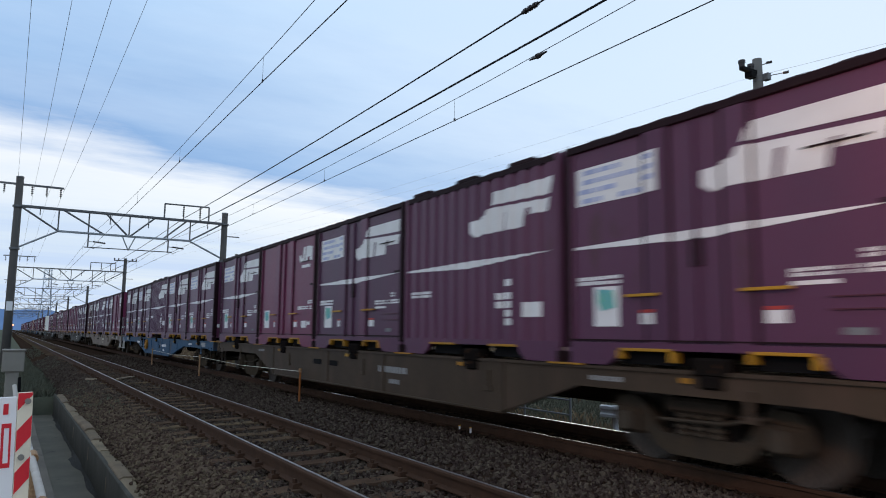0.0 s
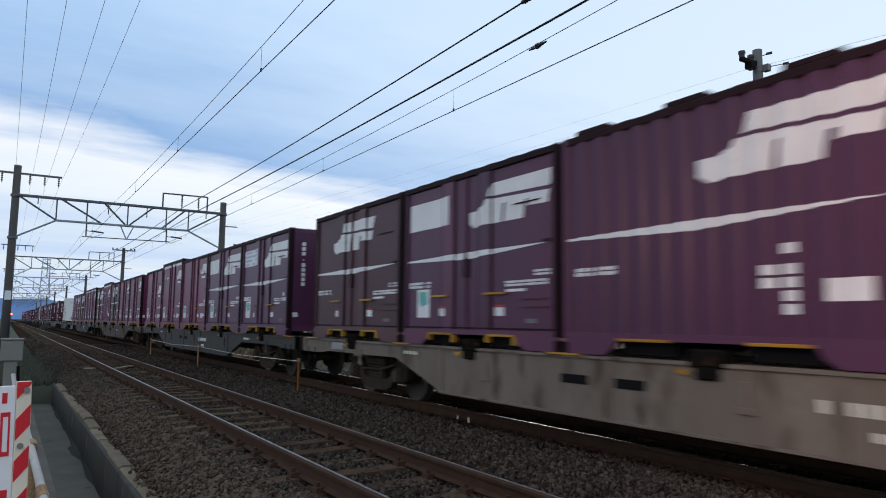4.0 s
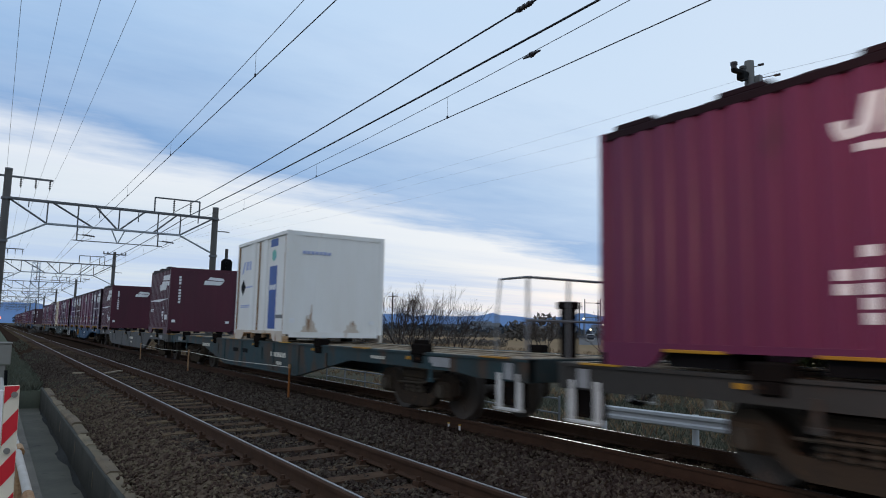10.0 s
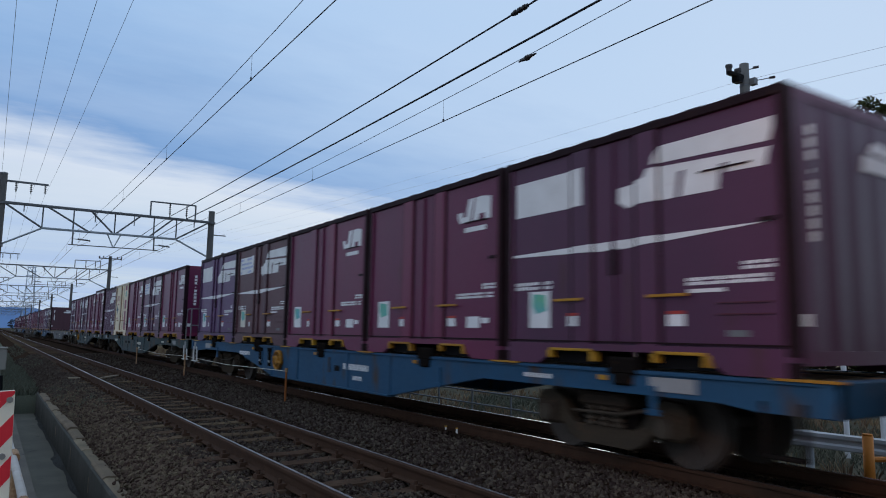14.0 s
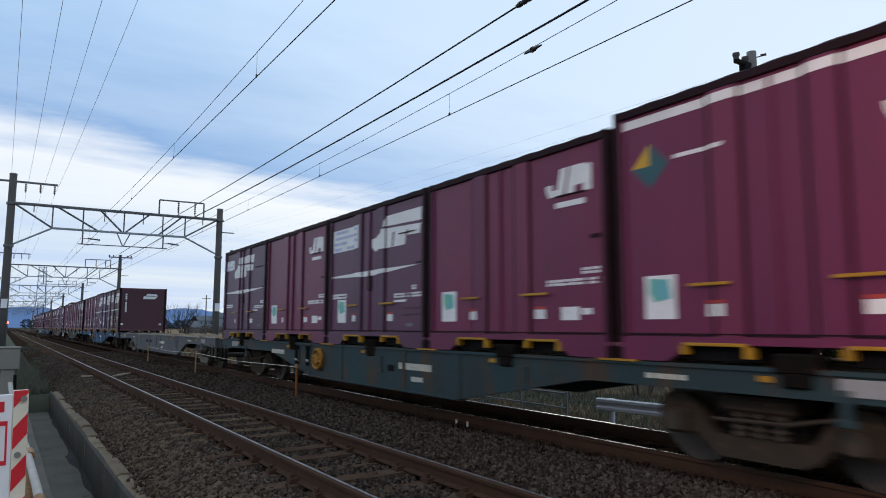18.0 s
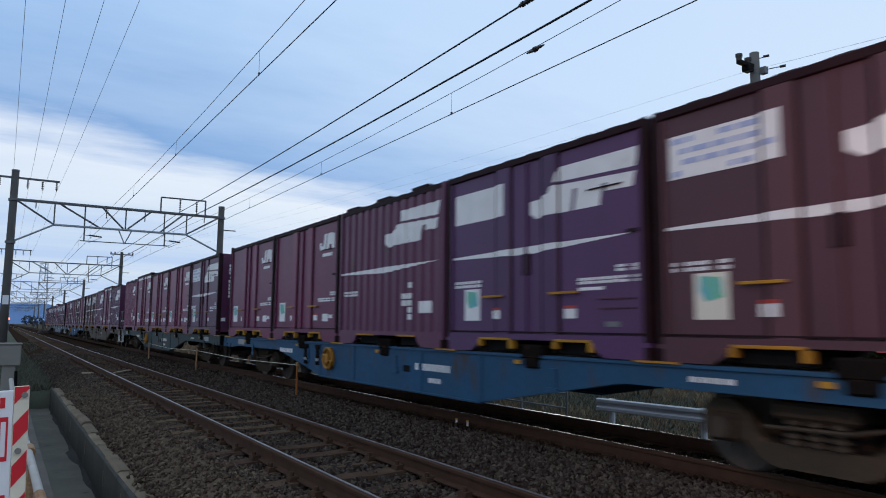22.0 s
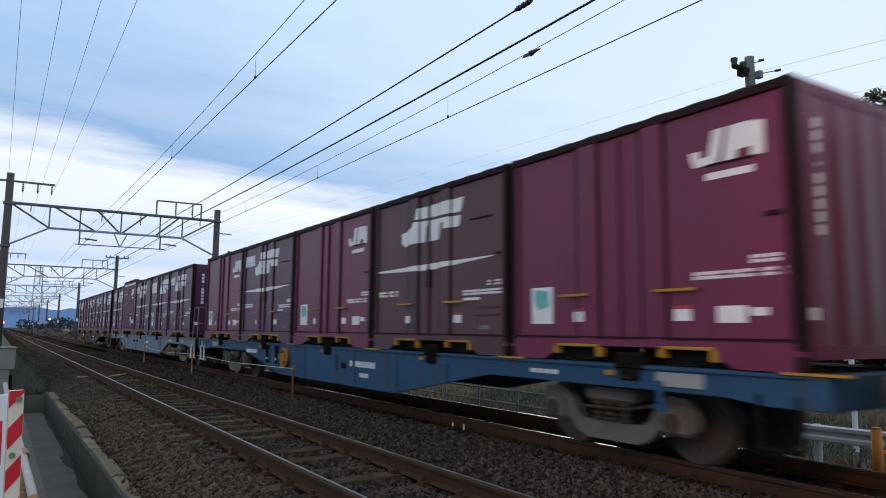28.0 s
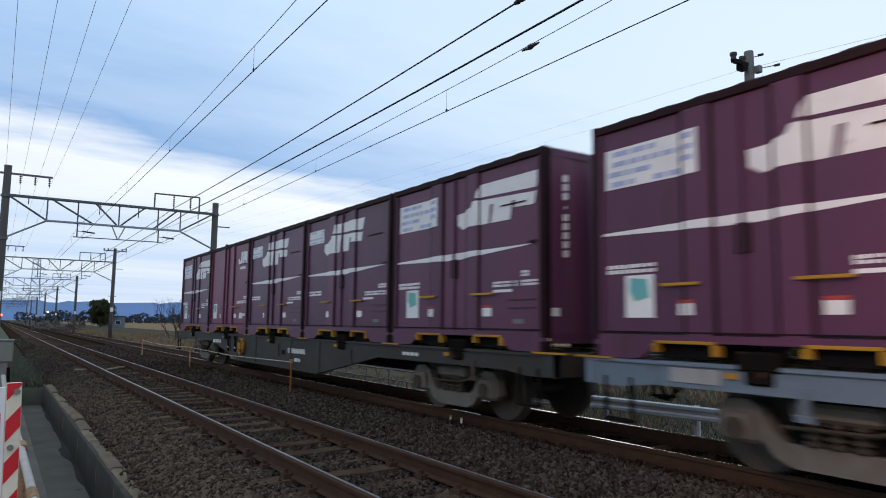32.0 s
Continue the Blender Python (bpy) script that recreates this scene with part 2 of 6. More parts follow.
M["bogie_pale"] = material("grey_bogie_steel", (0.150, 0.138, 0.120), (0.095, 0.082, 0.066), rough=0.75, scale=5, var=0.2, rust=0.2, rust_col=(0.12, 0.08, 0.05))
M["bogie_mid"] = material("worn_bogie_steel", (0.070, 0.059, 0.046), (0.046, 0.039, 0.031), rough=0.75, scale=5, var=0.2, rust=0.25, spec=0.05)
M["wheel"] = material("worn_wheel_steel", (0.060, 0.053, 0.047), (0.085, 0.064, 0.05), rough=0.65, metal=0.2, var=0.2)
# Dark steel, coloured near black to deepen the shade under the wagons.
M["underside"] = material("near_black_underframe_steel", (0.009, 0.008, 0.008), (0.015, 0.012, 0.010), rough=0.85, scale=4, var=0.25, rust=0.3, spec=0.0)
M["deck"] = material("dusty_deck_steel", (0.31, 0.255, 0.185), (0.20, 0.165, 0.125), rough=0.85, scale=3, var=0.2, rust=0.35, rust_col=(0.09, 0.06, 0.04), spec=0.08)
M["rail_side"] = material("rusted_rail_steel", (0.066, 0.037, 0.024), (0.044, 0.026, 0.018), rough=0.85, scale=6, var=0.25, grain=80, spec=0.08)
M["rail_top"] = material("polished_rail_head", (0.42, 0.41, 0.41), (0.32, 0.30, 0.29), rough=0.20, metal=0.95, scale=4, var=0.08, bump=0.01)
M["rail_top_near"] = material("worn_near_rail_head", (0.40, 0.39, 0.40), (0.26, 0.24, 0.23), rough=0.40, metal=0.95, scale=4, var=0.08, bump=0.01)
M["sleeper"] = material("brown_stained_concrete", (0.118, 0.082, 0.055), (0.066, 0.046, 0.032), rough=0.9, scale=4, var=0.28, bump=0.35, rand=0.5, spec=0.0)
M["ballast"] = material("brown_crushed_stone", (0.080, 0.062, 0.051), (0.040, 0.032, 0.027), rough=0.95, scale=18, grain=60, var=0.35, bump=0.6, rand=1.05, island=True, spec=0.0)
M["bed"] = material("dark_ballast_bed", (0.046, 0.030, 0.021), (0.026, 0.018, 0.014), rough=0.95, scale=9, grain=28, var=0.4, bump=1.0, spec=0.0)
M["concrete"] = material("weathered_concrete", (0.180, 0.142, 0.098), (0.085, 0.069, 0.050), rough=0.9, scale=2.2, var=0.2, bump=0.3, rust=0.2, rust_col=(0.07, 0.068, 0.06), rand=0.3, spec=0.08)
M["dark_concrete"] = material("damp_dark_concrete", (0.140, 0.126, 0.106), (0.080, 0.073, 0.063), rough=0.8, scale=1.6, var=0.25, bump=0.25, rust=0.35, rust_col=(0.022, 0.022, 0.022), spec=0.08)
M["pole"] = material("spun_concrete_pole", (0.135, 0.130, 0.122), (0.095, 0.092, 0.087), rough=0.85, scale=1.5, var=0.12, bump=0.15, stretch=(1, 1, 0.2))
M["mast"] = material("dark_concrete_mast", (0.085, 0.080, 0.075), (0.06, 0.056, 0.053), rough=0.85, scale=1.5, var=0.15, bump=0.15)
M["steel"] = material("dull_galvanised_steel", (0.20, 0.21, 0.22), (0.15, 0.155, 0.16), rough=0.6, metal=0.4, var=0.15)
# Galvanised members: the sky's reflection is put into this paler colour.
M["galvanised"] = material("sky_paled_galvanised_steel", (0.34, 0.37, 0.40), (0.26, 0.28, 0.30), rough=0.55, metal=0.3, var=0.12)
M["truss"] = material("grey_truss_steel", (0.145, 0.150, 0.160), (0.11, 0.11, 0.115), rough=0.65, metal=0.2, var=0.15, rust=0.15)
M["wire"] = material("dark_wire", (0.018, 0.018, 0.022), rough=0.5, metal=0.3, var=0.1, bump=0)
M["thin_wire"] = material("weathered_thin_wire", (0.11, 0.12, 0.14), rough=0.6, metal=0.2, var=0.1, bump=0)
M["porcelain"] = material("dark_porcelain", (0.035, 0.03, 0.032), rough=0.25, var=0.1, bump=0)
M["rail_white"] = material("white_guard_rail_paint", (0.48, 0.50, 0.52), (0.38, 0.40, 0.42), rough=0.5, var=0.08, rust=0.12)
# Weak emission is added so the red disc and plate glow slightly.
M["sign_red"] = material("faded_glowing_red_sign", (0.66, 0.16, 0.17), (0.58, 0.17, 0.18), rough=0.5, var=0.08, bump=0.02, emit=0.18)
M["box_grey"] = material("dull_grey_box_paint", (0.25, 0.24, 0.21), (0.18, 0.17, 0.15), rough=0.7, var=0.15, rust=0.15)
M["shoulder"] = material("dusty_shoulder_stone", (0.118, 0.086, 0.064), (0.060, 0.045, 0.035), rough=0.95, scale=14, grain=60, var=0.3, bump=0.6, rand=1.0, island=True, spec=0.0)
M["sign_print"] = material("faded_pink_print", (0.74, 0.34, 0.35), rough=0.5, var=0.08, bump=0.02)
M["sign_white"] = material("white_sign_enamel", (0.75, 0.76, 0.78), rough=0.4, var=0.05, bump=0.02)
M["barrier_red"] = material("red_barrier_board", (0.68, 0.026, 0.038), rough=0.5, var=0.1, bump=0.03)
M["barrier_cream"] = material("cream_barrier_board", (0.86, 0.79, 0.62), rough=0.55, var=0.1, bump=0.03)
M["leaf"] = material("dark_evergreen_leaf", (0.062, 0.066, 0.026), (0.032, 0.041, 0.017), rough=0.7, scale=2, var=0.3, bump=0, rand=0.9, island=True, spec=0.12)
M["bark"] = material("grey_brown_bark", (0.085, 0.066, 0.052), rough=0.95, scale=6, var=0.3, bump=0.5, spec=0.0)
M["twig"] = material("bare_winter_twig", (0.070, 0.055, 0.048), (0.05, 0.040, 0.036), rough=0.9, scale=3, var=0.2, bump=0.1, spec=0.0)
M["grass"] = material("dry_winter_grass", (0.270, 0.192, 0.122), (0.165, 0.120, 0.078), rough=0.95, scale=0.6, var=0.3, bump=0.3, rand=0.7, island=True, spec=0.0)
M["weed"] = material("dull_green_weed", (0.105, 0.118, 0.092), (0.120, 0.116, 0.082), rough=0.9, scale=1.5, var=0.3, bump=0.2, rand=0.8, island=True, spec=0.0)
# Far house walls: the blue of distance haze is mixed into the colour.
M["wall_pale"] = material("pale_house_wall", (0.20, 0.24, 0.29), (0.16, 0.19, 0.24), rough=0.85, scale=0.5, var=0.1, bump=0.05, rand=0.4)
M["wall_grey"] = material("grey_shed_wall", (0.28, 0.29, 0.31), rough=0.8, scale=0.5, var=0.12, bump=0.05, rand=0.4)
M["tile_roof"] = material("dark_blue_grey_roof", (0.085, 0.095, 0.115), rough=0.6, scale=1.5, var=0.15, bump=0.2, rand=0.5)
M["glass"] = material("dark_window_glass", (0.03, 0.04, 0.05), rough=0.08, var=0.1, bump=0)
# Distance haze is painted into the base colours of hills and far woods.
M["hill"] = material("haze_blue_hill", (0.16, 0.25, 0.43), (0.13, 0.21, 0.37), rough=1.0, scale=0.004, grain=0.03, var=0.10, bump=0, spec=0.0)
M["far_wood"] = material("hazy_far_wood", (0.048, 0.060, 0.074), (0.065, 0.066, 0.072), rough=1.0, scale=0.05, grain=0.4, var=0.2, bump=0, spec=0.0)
M["step_paint"] = material("worn_white_step_paint", (0.58, 0.58, 0.56), (0.44, 0.43, 0.41), rough=0.7, scale=5, var=0.12, rust=0.2)
M["lamp_glow"] = material("lit_street_lamp", (1.0, 0.76, 0.34), rough=0.4, var=0, bump=0, emit=9.0)
# Far steel, paled and blued with painted haze.
M["haze_steel"] = material("hazy_far_steel", (0.34, 0.42, 0.52), rough=0.8, var=0.08, bump=0)
M["pipe_paint"] = material("scuffed_pipe_paint", (0.44, 0.42, 0.39), (0.34, 0.30, 0.26), rough=0.6, scale=5, var=0.12, rust=0.38, rust_col=(0.16, 0.09, 0.05))
M["board_white"] = material("white_board_enamel", (0.86, 0.85, 0.85), rough=0.4, var=0.04, bump=0.02)
# The train's shade on the far track is painted into these two colours.
M["shaded_bed"] = material("train_shade_ballast", (0.022, 0.016, 0.012), (0.013, 0.010, 0.008), rough=0.9, scale=9, grain=28, var=0.4, bump=1.0, spec=0.0)
M["shaded_stone"] = material("train_shade_stone", (0.048, 0.035, 0.027), (0.024, 0.018, 0.015), rough=0.95, scale=18, grain=60, var=0.35, bump=0.6, rand=0.9, island=True, spec=0.0)
M["plate"] = material("dull_data_plate", (0.31, 0.32, 0.33), (0.22, 0.22, 0.22), rough=0.6, scale=9, var=0.2)
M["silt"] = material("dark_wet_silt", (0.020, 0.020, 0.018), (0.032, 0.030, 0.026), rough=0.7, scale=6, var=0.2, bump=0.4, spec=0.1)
M["far_glow"] = material("lit_far_lamp", (1.0, 0.78, 0.5), rough=0.4, var=0, bump=0, emit=4.0)
M["red_glow"] = material("lit_red_signal", (1.0, 0.10, 0.04), rough=0.4, var=0, bump=0, emit=9.0)


# ---- building helpers ----
def part(name, bm, mat, parent, label="", smooth=False):
    """Links a bmesh as one mesh object under a thing or a part."""
    me = bpy.data.meshes.new(name)
    bm.to_mesh(me)
    bm.free()
    return link_mesh(name, me, mat, parent, label, smooth)


def link_mesh(name, me, mat, parent, label="", smooth=False):
    if not me.materials:
        me.materials.append(M[mat])
    if smooth:
        for p in me.polygons:
            p.use_smooth = True
    ob = new(name, me)
    ob.parent = parent
    return tagged(ob, label)


def thing(name, label, category, group="", kind="", m=None):
    ob = new(name)
    ob.empty_display_size = 0.3
    if m is not None:
        ob.matrix_basis = m
    return tagged(ob, label, category, group, kind)


def box(bm, x0, x1, y0, y1, z0, z1, bevel=0.0):
    v = [bm.verts.new((x, y, z)) for x in (x0, x1) for y in (y0, y1) for z in (z0, z1)]
    fs = [bm.faces.new([v[i] for i in q]) for q in ((0, 1, 3, 2), (4, 6, 7, 5), (0, 4, 5, 1), (2, 3, 7, 6), (0, 2, 6, 4), (1, 5, 7, 3))]
    if bevel:
        bmesh.ops.bevel(bm, geom=list({e for f in fs for e in f.edges}), offset=bevel, segments=1, affect="EDGES", profile=0.5)
    return bm


def boxes(rows, bevel=0.0):
    bm = bmesh.new()
    for r in rows:
        box(bm, *r, bevel=bevel)
    return bm


def extrude(bm, loop, axis, a, b):
    """A solid from a closed loop of (p, q) points, pushed along axis from a to b: axis 0 takes (y, z), 1 takes (x, z), 2 takes (x, y)."""
    def at(p, d):
        return {0: (d, p[0], p[1]), 1: (p[0], d, p[1]), 2: (p[0], p[1], d)}[axis]
    va, vb = [bm.verts.new(at(p, a)) for p in loop], [bm.verts.new(at(p, b)) for p in loop]
    n = len(loop)
    for i in range(n):
        bm.faces.new((va[i], va[(i + 1) % n], vb[(i + 1) % n], vb[i]))
    bm.faces.new(va[::-1])
    bm.faces.new(vb)
    bmesh.ops.recalc_face_normals(bm, faces=bm.faces[:])
    return bm


def tube(bm, pts, r, seg=8, r2=None):
    """A round bar along a line of points, tapering to r2."""
    pts = [Vector(p) for p in pts]
    rings, n = [], len(pts)
    for i, p in enumerate(pts):
        d = (pts[min(i + 1, n - 1)] - pts[max(i - 1, 0)]).normalized()
        side = d.cross(Vector((0, 0, 1)) if abs(d.z) < 0.9 else Vector((1, 0, 0))).normalized()
        up_ = side.cross(d)
        rr = r if r2 is None else r + (r2 - r) * i / max(n - 1, 1)
        rings.append([bm.verts.new(p + (side * math.cos(k * math.tau / seg) + up_ * math.sin(k * math.tau / seg)) * rr) for k in range(seg)])
    for a, b in zip(rings, rings[1:]):
        for k in range(seg):
            bm.faces.new((a[k], a[(k + 1) % seg], b[(k + 1) % seg], b[k]))
    bm.faces.new(rings[0][::-1])
    bm.faces.new(rings[-1])
    return bm


def bar(p, q, r, seg=6):
    return tube(bmesh.new(), (p, q), r, seg)


def disc(bm, c, axis, r, t, seg=24):
    c, d = Vector(c), Vector((axis == 0, axis == 1, axis == 2)) * (t / 2)
    return tube(bm, (c - d, c + d), r, seg)


def clip_l(poly, a, b):
    """The piece of a convex (l, z) polygon between l = a and l = b."""
    for lim, keep in ((a, 1), (b, -1)):
        out = []
        for i, p in enumerate(poly):
            q = poly[(i + 1) % len(poly)]
            ip, iq = (p[0] - lim) * keep >= 0, (q[0] - lim) * keep >= 0
            if ip:
                out.append(p)
            if ip != iq:
                k = (lim - p[0]) / (q[0] - p[0])
                out.append((lim, p[1] + k * (q[1] - p[1])))
        poly = out
        if len(poly) < 3:
            return None
    return poly


# ---- ground, ballast and track ----
XN, XF = 3.065, 6.596          # centre lines of the two tracks
GAUGE = 1.132                  # between the rail heads' centres
ground = thing("ground", "flat ground with a damp concrete channel, ballast bed and dry fields", "ground", kind="structure")
PROFILE = [(-3000, -0.5), (-40, -0.5), (-3, -0.46), (0.47, -0.46), (0.565, -0.48), (0.62, -0.95), (1.23, -0.96), (1.27, -0.62), (1.45, -0.46), (1.75, -0.36), (1.98, -0.225), (2.12, -0.205),
           (4.05, -0.205), (4.3, -0.165), (5.4, -0.155), (5.88, -0.155), (5.95, -0.205), (7.5, -0.205), (7.9, -0.25), (9.0, -0.72), (10.5, -0.80), (16, -0.85), (34, -0.87), (60, -0.9), (400, -1.0), (3000, -1.0)]


CHANNEL_END = 21.6


def sheet_along_y(profile, ys):
    verts = [(x, y, z if y < CHANNEL_END or not 0.61 < x < 1.25 else -0.50) for y in ys for x, z in profile]
    n = len(profile)
    faces = [(j * n + i, j * n + i + 1, (j + 1) * n + i + 1, (j + 1) * n + i) for j in range(len(ys) - 1) for i in range(n - 1)]
    return verts, faces


me = bpy.data.meshes.new("ground_sheet")
verts, faces = sheet_along_y(PROFILE, [-300, -20, 0, 10, 20, 21.58, 21.62, 40, 80, 150, 300, 700, 1500, 3500])
me.from_pydata(verts, [], faces)
for key in ("bed", "dark_concrete", "grass", "weed", "verge", "shoulder", "channel_floor", "shaded_bed"):
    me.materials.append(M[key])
# Index 7: bed between the far rails, coloured dark for the train's shade.
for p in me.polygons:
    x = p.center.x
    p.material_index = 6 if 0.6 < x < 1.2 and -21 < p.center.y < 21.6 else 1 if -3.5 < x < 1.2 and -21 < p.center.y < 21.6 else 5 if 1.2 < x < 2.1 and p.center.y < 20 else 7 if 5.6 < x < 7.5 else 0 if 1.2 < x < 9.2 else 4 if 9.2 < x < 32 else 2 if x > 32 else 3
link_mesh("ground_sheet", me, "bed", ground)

# the concrete edging beside the channel, in separate blocks
edging = thing("channel_edging", "pale weathered concrete edging blocks beside the ballast", "kerb", kind="structure")
rng = random.Random(4)
block = None
for i in range(17):
    y = 2.4 + i * 1.1
    if block is None:
        block = part("edging_block", extrude(bmesh.new(), [(1.235, -0.50), (1.385, -0.50), (1.397, -0.42), (1.373, -0.397), (1.28, -0.392), (1.24, -0.415), (1.23, -0.44)], 1, 0.0, 1.092), "concrete", edging)
    else:
        b2 = new("edging_block", block.data)
        b2.parent = edging
        b2.location, b2.rotation_euler = (rng.uniform(-0.012, 0.018), 0, rng.uniform(-0.012, 0.008)), (rng.uniform(-0.006, 0.006), rng.uniform(-0.03, 0.02), rng.uniform(-0.006, 0.006))
        b2.location.y = y
block.location.y = 2.4
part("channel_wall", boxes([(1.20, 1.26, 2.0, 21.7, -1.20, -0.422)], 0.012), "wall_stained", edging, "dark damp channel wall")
for y, z in ((8.35, -0.56), (9.9, -0.60), (12.2, -0.55), (15.0, -0.58)):
    part("lime_streak", boxes([(1.196, 1.202, y, y + 0.035, z - 0.14, z + 0.05)]), "concrete", edging, "pale lime streak on the wall")
# dark silt washed against the channel wall
bm = bmesh.new()
left, right = [], []
for i in range(72):
    y = 4.0 + 0.245 * i
    w = 0.03 + 0.34 * max(0.0, noise.noise(Vector((y * 0.55, 2.0, 0.0))) + 0.25 * noise.noise(Vector((y * 2.6, 5.0, 0.0)))) 
    left.append(bm.verts.new((1.205 - w, y, -0.958)))
    right.append(bm.verts.new((1.205, y, -0.90 - 0.02 * noise.noise(Vector((y, 8.0, 0.0))))))
for i in range(71):
    bm.faces.new((left[i], right[i], right[i + 1], left[i + 1]))
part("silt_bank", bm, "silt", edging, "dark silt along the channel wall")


def rail_loop(xc):
    h = [(0.064, -0.153), (0.064, -0.142), (0.012, -0.125), (0.009, -0.045), (0.0325, -0.036), (0.0325, -0.008), (0.024, -0.001)]
    return [(xc + x, z) for x, z in h] + [(xc - x, z) for x, z in reversed(h)]


track_near = thing("railway_track", "near railway track with rusty rails and polished heads", "track", group="railway tracks", kind="structure")
track_far = thing("railway_track", "far railway track under the freight train, rusty rails", "track", group="railway tracks", kind="structure")
for owner, xc in ((track_near, XN), (track_far, XF)):
    for side in (-1, 1):
        x = xc + side * GAUGE / 2
        rail = part("rail", extrude(bmesh.new(), rail_loop(x), 1, -60, 900), "rail_side", owner)
        part("running_surface", boxes([(x + 0.002 if owner is track_near else x - 0.004, x + 0.027 if owner is track_near else x + 0.018, -60, 900, -0.002, 0.003)]), "rail_top_near" if owner is track_near else "rail_top", rail, "bright polished rail head")

# sleepers with their fastenings; the nearest as parts, the far ones joined
SLEEPER = bmesh.new()
extrude(SLEEPER, [(-1.0, -0.33), (1.0, -0.33), (1.0, -0.180), (0.72, -0.160), (0.40, -0.160), (0.2, -0.170), (-0.2, -0.170), (-0.40, -0.160), (-0.72, -0.160), (-1.0, -0.180)], 1, -0.115, 0.115)
sleeper_mesh = bpy.data.meshes.new("sleeper")
SLEEPER.to_mesh(sleeper_mesh)
SLEEPER.free()
sleeper_mesh.materials.append(M["sleeper"])
clip_mesh = bpy.data.meshes.new("rail_clip")
bmc = bmesh.new()
for s in (-1, 1):
    extrude(bmc, [(s * 0.045, -0.165), (s * 0.14, -0.165), (s * 0.13, -0.115), (s * 0.05, -0.11)], 1, -0.055, 0.055)
    disc(bmc, (s * 0.10, 0, -0.10), 2, 0.022, 0.05, 6)
bmc.to_mesh(clip_mesh)
bmc.free()
clip_mesh.materials.append(M["rail_side"])
for owner, xc, n in ((track_near, XN, 110), (track_far, XF, 90)):
    for i in range(n):
        s = new("sleeper", sleeper_mesh)
        s.parent = owner
        s.location = (xc + rng.uniform(-0.012, 0.012), -4.7 + 0.62 * i + rng.uniform(-0.03, 0.03), rng.uniform(-0.026, 0.004))
        s.rotation_euler.z = rng.uniform(-0.03, 0.03)
        if 10 <= i < 60 and owner is track_near:
            for side in (-1, 1):
                c = new("rail_clip", clip_mesh)
                c.parent = s
                c.location.x = side * GAUGE / 2
    bm = bmesh.new()
    for i in range(n, n + 260):
        y = -4.7 + 0.62 * i
        box(bm, xc - 1.0, xc + 1.0, y - 0.115, y + 0.115, -0.32, -0.17)
    tagged(part("far_sleepers", bm, "sleeper", owner), kind="stuff")


def bed_height(x):
    for (x0, z0), (x1, z1) in zip(PROFILE, PROFILE[1:]):
        if x0 <= x <= x1:
            return z0 + (z1 - z0) * (x - x0) / (x1 - x0)
    return -0.2


def stones(name, count, region, size, seed, mat, owner, label, rest=None):
    """Loose crushed stone as one joined mesh: bent eight-sided lumps."""
    g = np.random.default_rng(seed)
    base = np.array([(1, 0, 0), (-1, 0, 0), (0, 1, 0), (0, -1, 0), (0, 0, 1), (0, 0, -1)], float)
    tri = np.array([(0, 2, 4), (2, 1, 4), (1, 3, 4), (3, 0, 4), (2, 0, 5), (1, 2, 5), (3, 1, 5), (0, 3, 5)])
    x0, x1, y0, y1 = region
    xs = g.uniform(x0, x1, count)
    ys = y0 + (y1 - y0) * g.uniform(0, 1, count) ** 1.5
    vs = np.empty((count, 6, 3))
    for i in range(count):
        q = Euler(g.uniform(0, 6.28, 3)).to_matrix()
        p = base * g.uniform(0.55, 1.0, (6, 1)) * g.uniform(0.6, 1.15, (1, 3)) * size * g.uniform(0.7, 1.35)
        p = p @ np.array(q)
        vs[i] = p + (xs[i], ys[i], (bed_height(xs[i]) if rest is None else rest) + size * g.uniform(0.0, 0.55))
    mesh = bpy.data.meshes.new(name)
    mesh.from_pydata(vs.reshape(-1, 3).tolist(), [], (tri[None] + 6 * np.arange(count)[:, None, None]).reshape(-1, 3).tolist())
    ob = link_mesh(name, mesh, mat, owner)
    return tagged(ob, label, kind="stuff")


ballast = thing("ballast", "loose brown crushed stone ballast round the tracks", "ballast", kind="stuff")
stones("shoulder_stones", 9000, (1.36, 2.35, 3.0, 24.0), 0.037, 8, "shoulder", ballast, "")
stones("spilled_stones", 420, (1.34, 1.47, 3.0, 21.0), 0.034, 18, "shoulder", ballast, "stones spilled over the edging", -0.42)
stones("spilled_stones", 260, (1.285, 1.46, 3.0, 8.6), 0.036, 19, "shoulder", ballast, "stones spilled over the edging", -0.40)
stones("shoulder_stones", 7000, (1.22, 2.4, 20.0, 44.0), 0.042, 9, "ballast", ballast, "")
stones("ballast_stones", 22000, (2.1, 5.72, 3.0, 17.0), 0.039, 3, "ballast", ballast, "")
# Stones under the train, in the darker shade colour.
stones("ballast_stones", 9000, (5.72, 7.5, 3.0, 17.0), 0.039, 14, "shaded_stone", ballast, "stone between the far rails, darkened for the train's shade")
stones("ballast_stones", 9000, (7.5, 9.6, 3.0, 17.0), 0.039, 15, "ballast", ballast, "")
stones("ballast_stones", 15000, (1.9, 8.8, 17.0, 45.0), 0.048, 5, "ballast", ballast, "")


# ---- the freight train ----
SIDE, DEEP = -1.225, -1.190       # post plane and panel plane of a container's side towards the camera
FLOOR = 0.990                     # container floor over the rails
LONG = 3.70
RIBS = [(1.37, 1.60), (2.26, 2.52)]


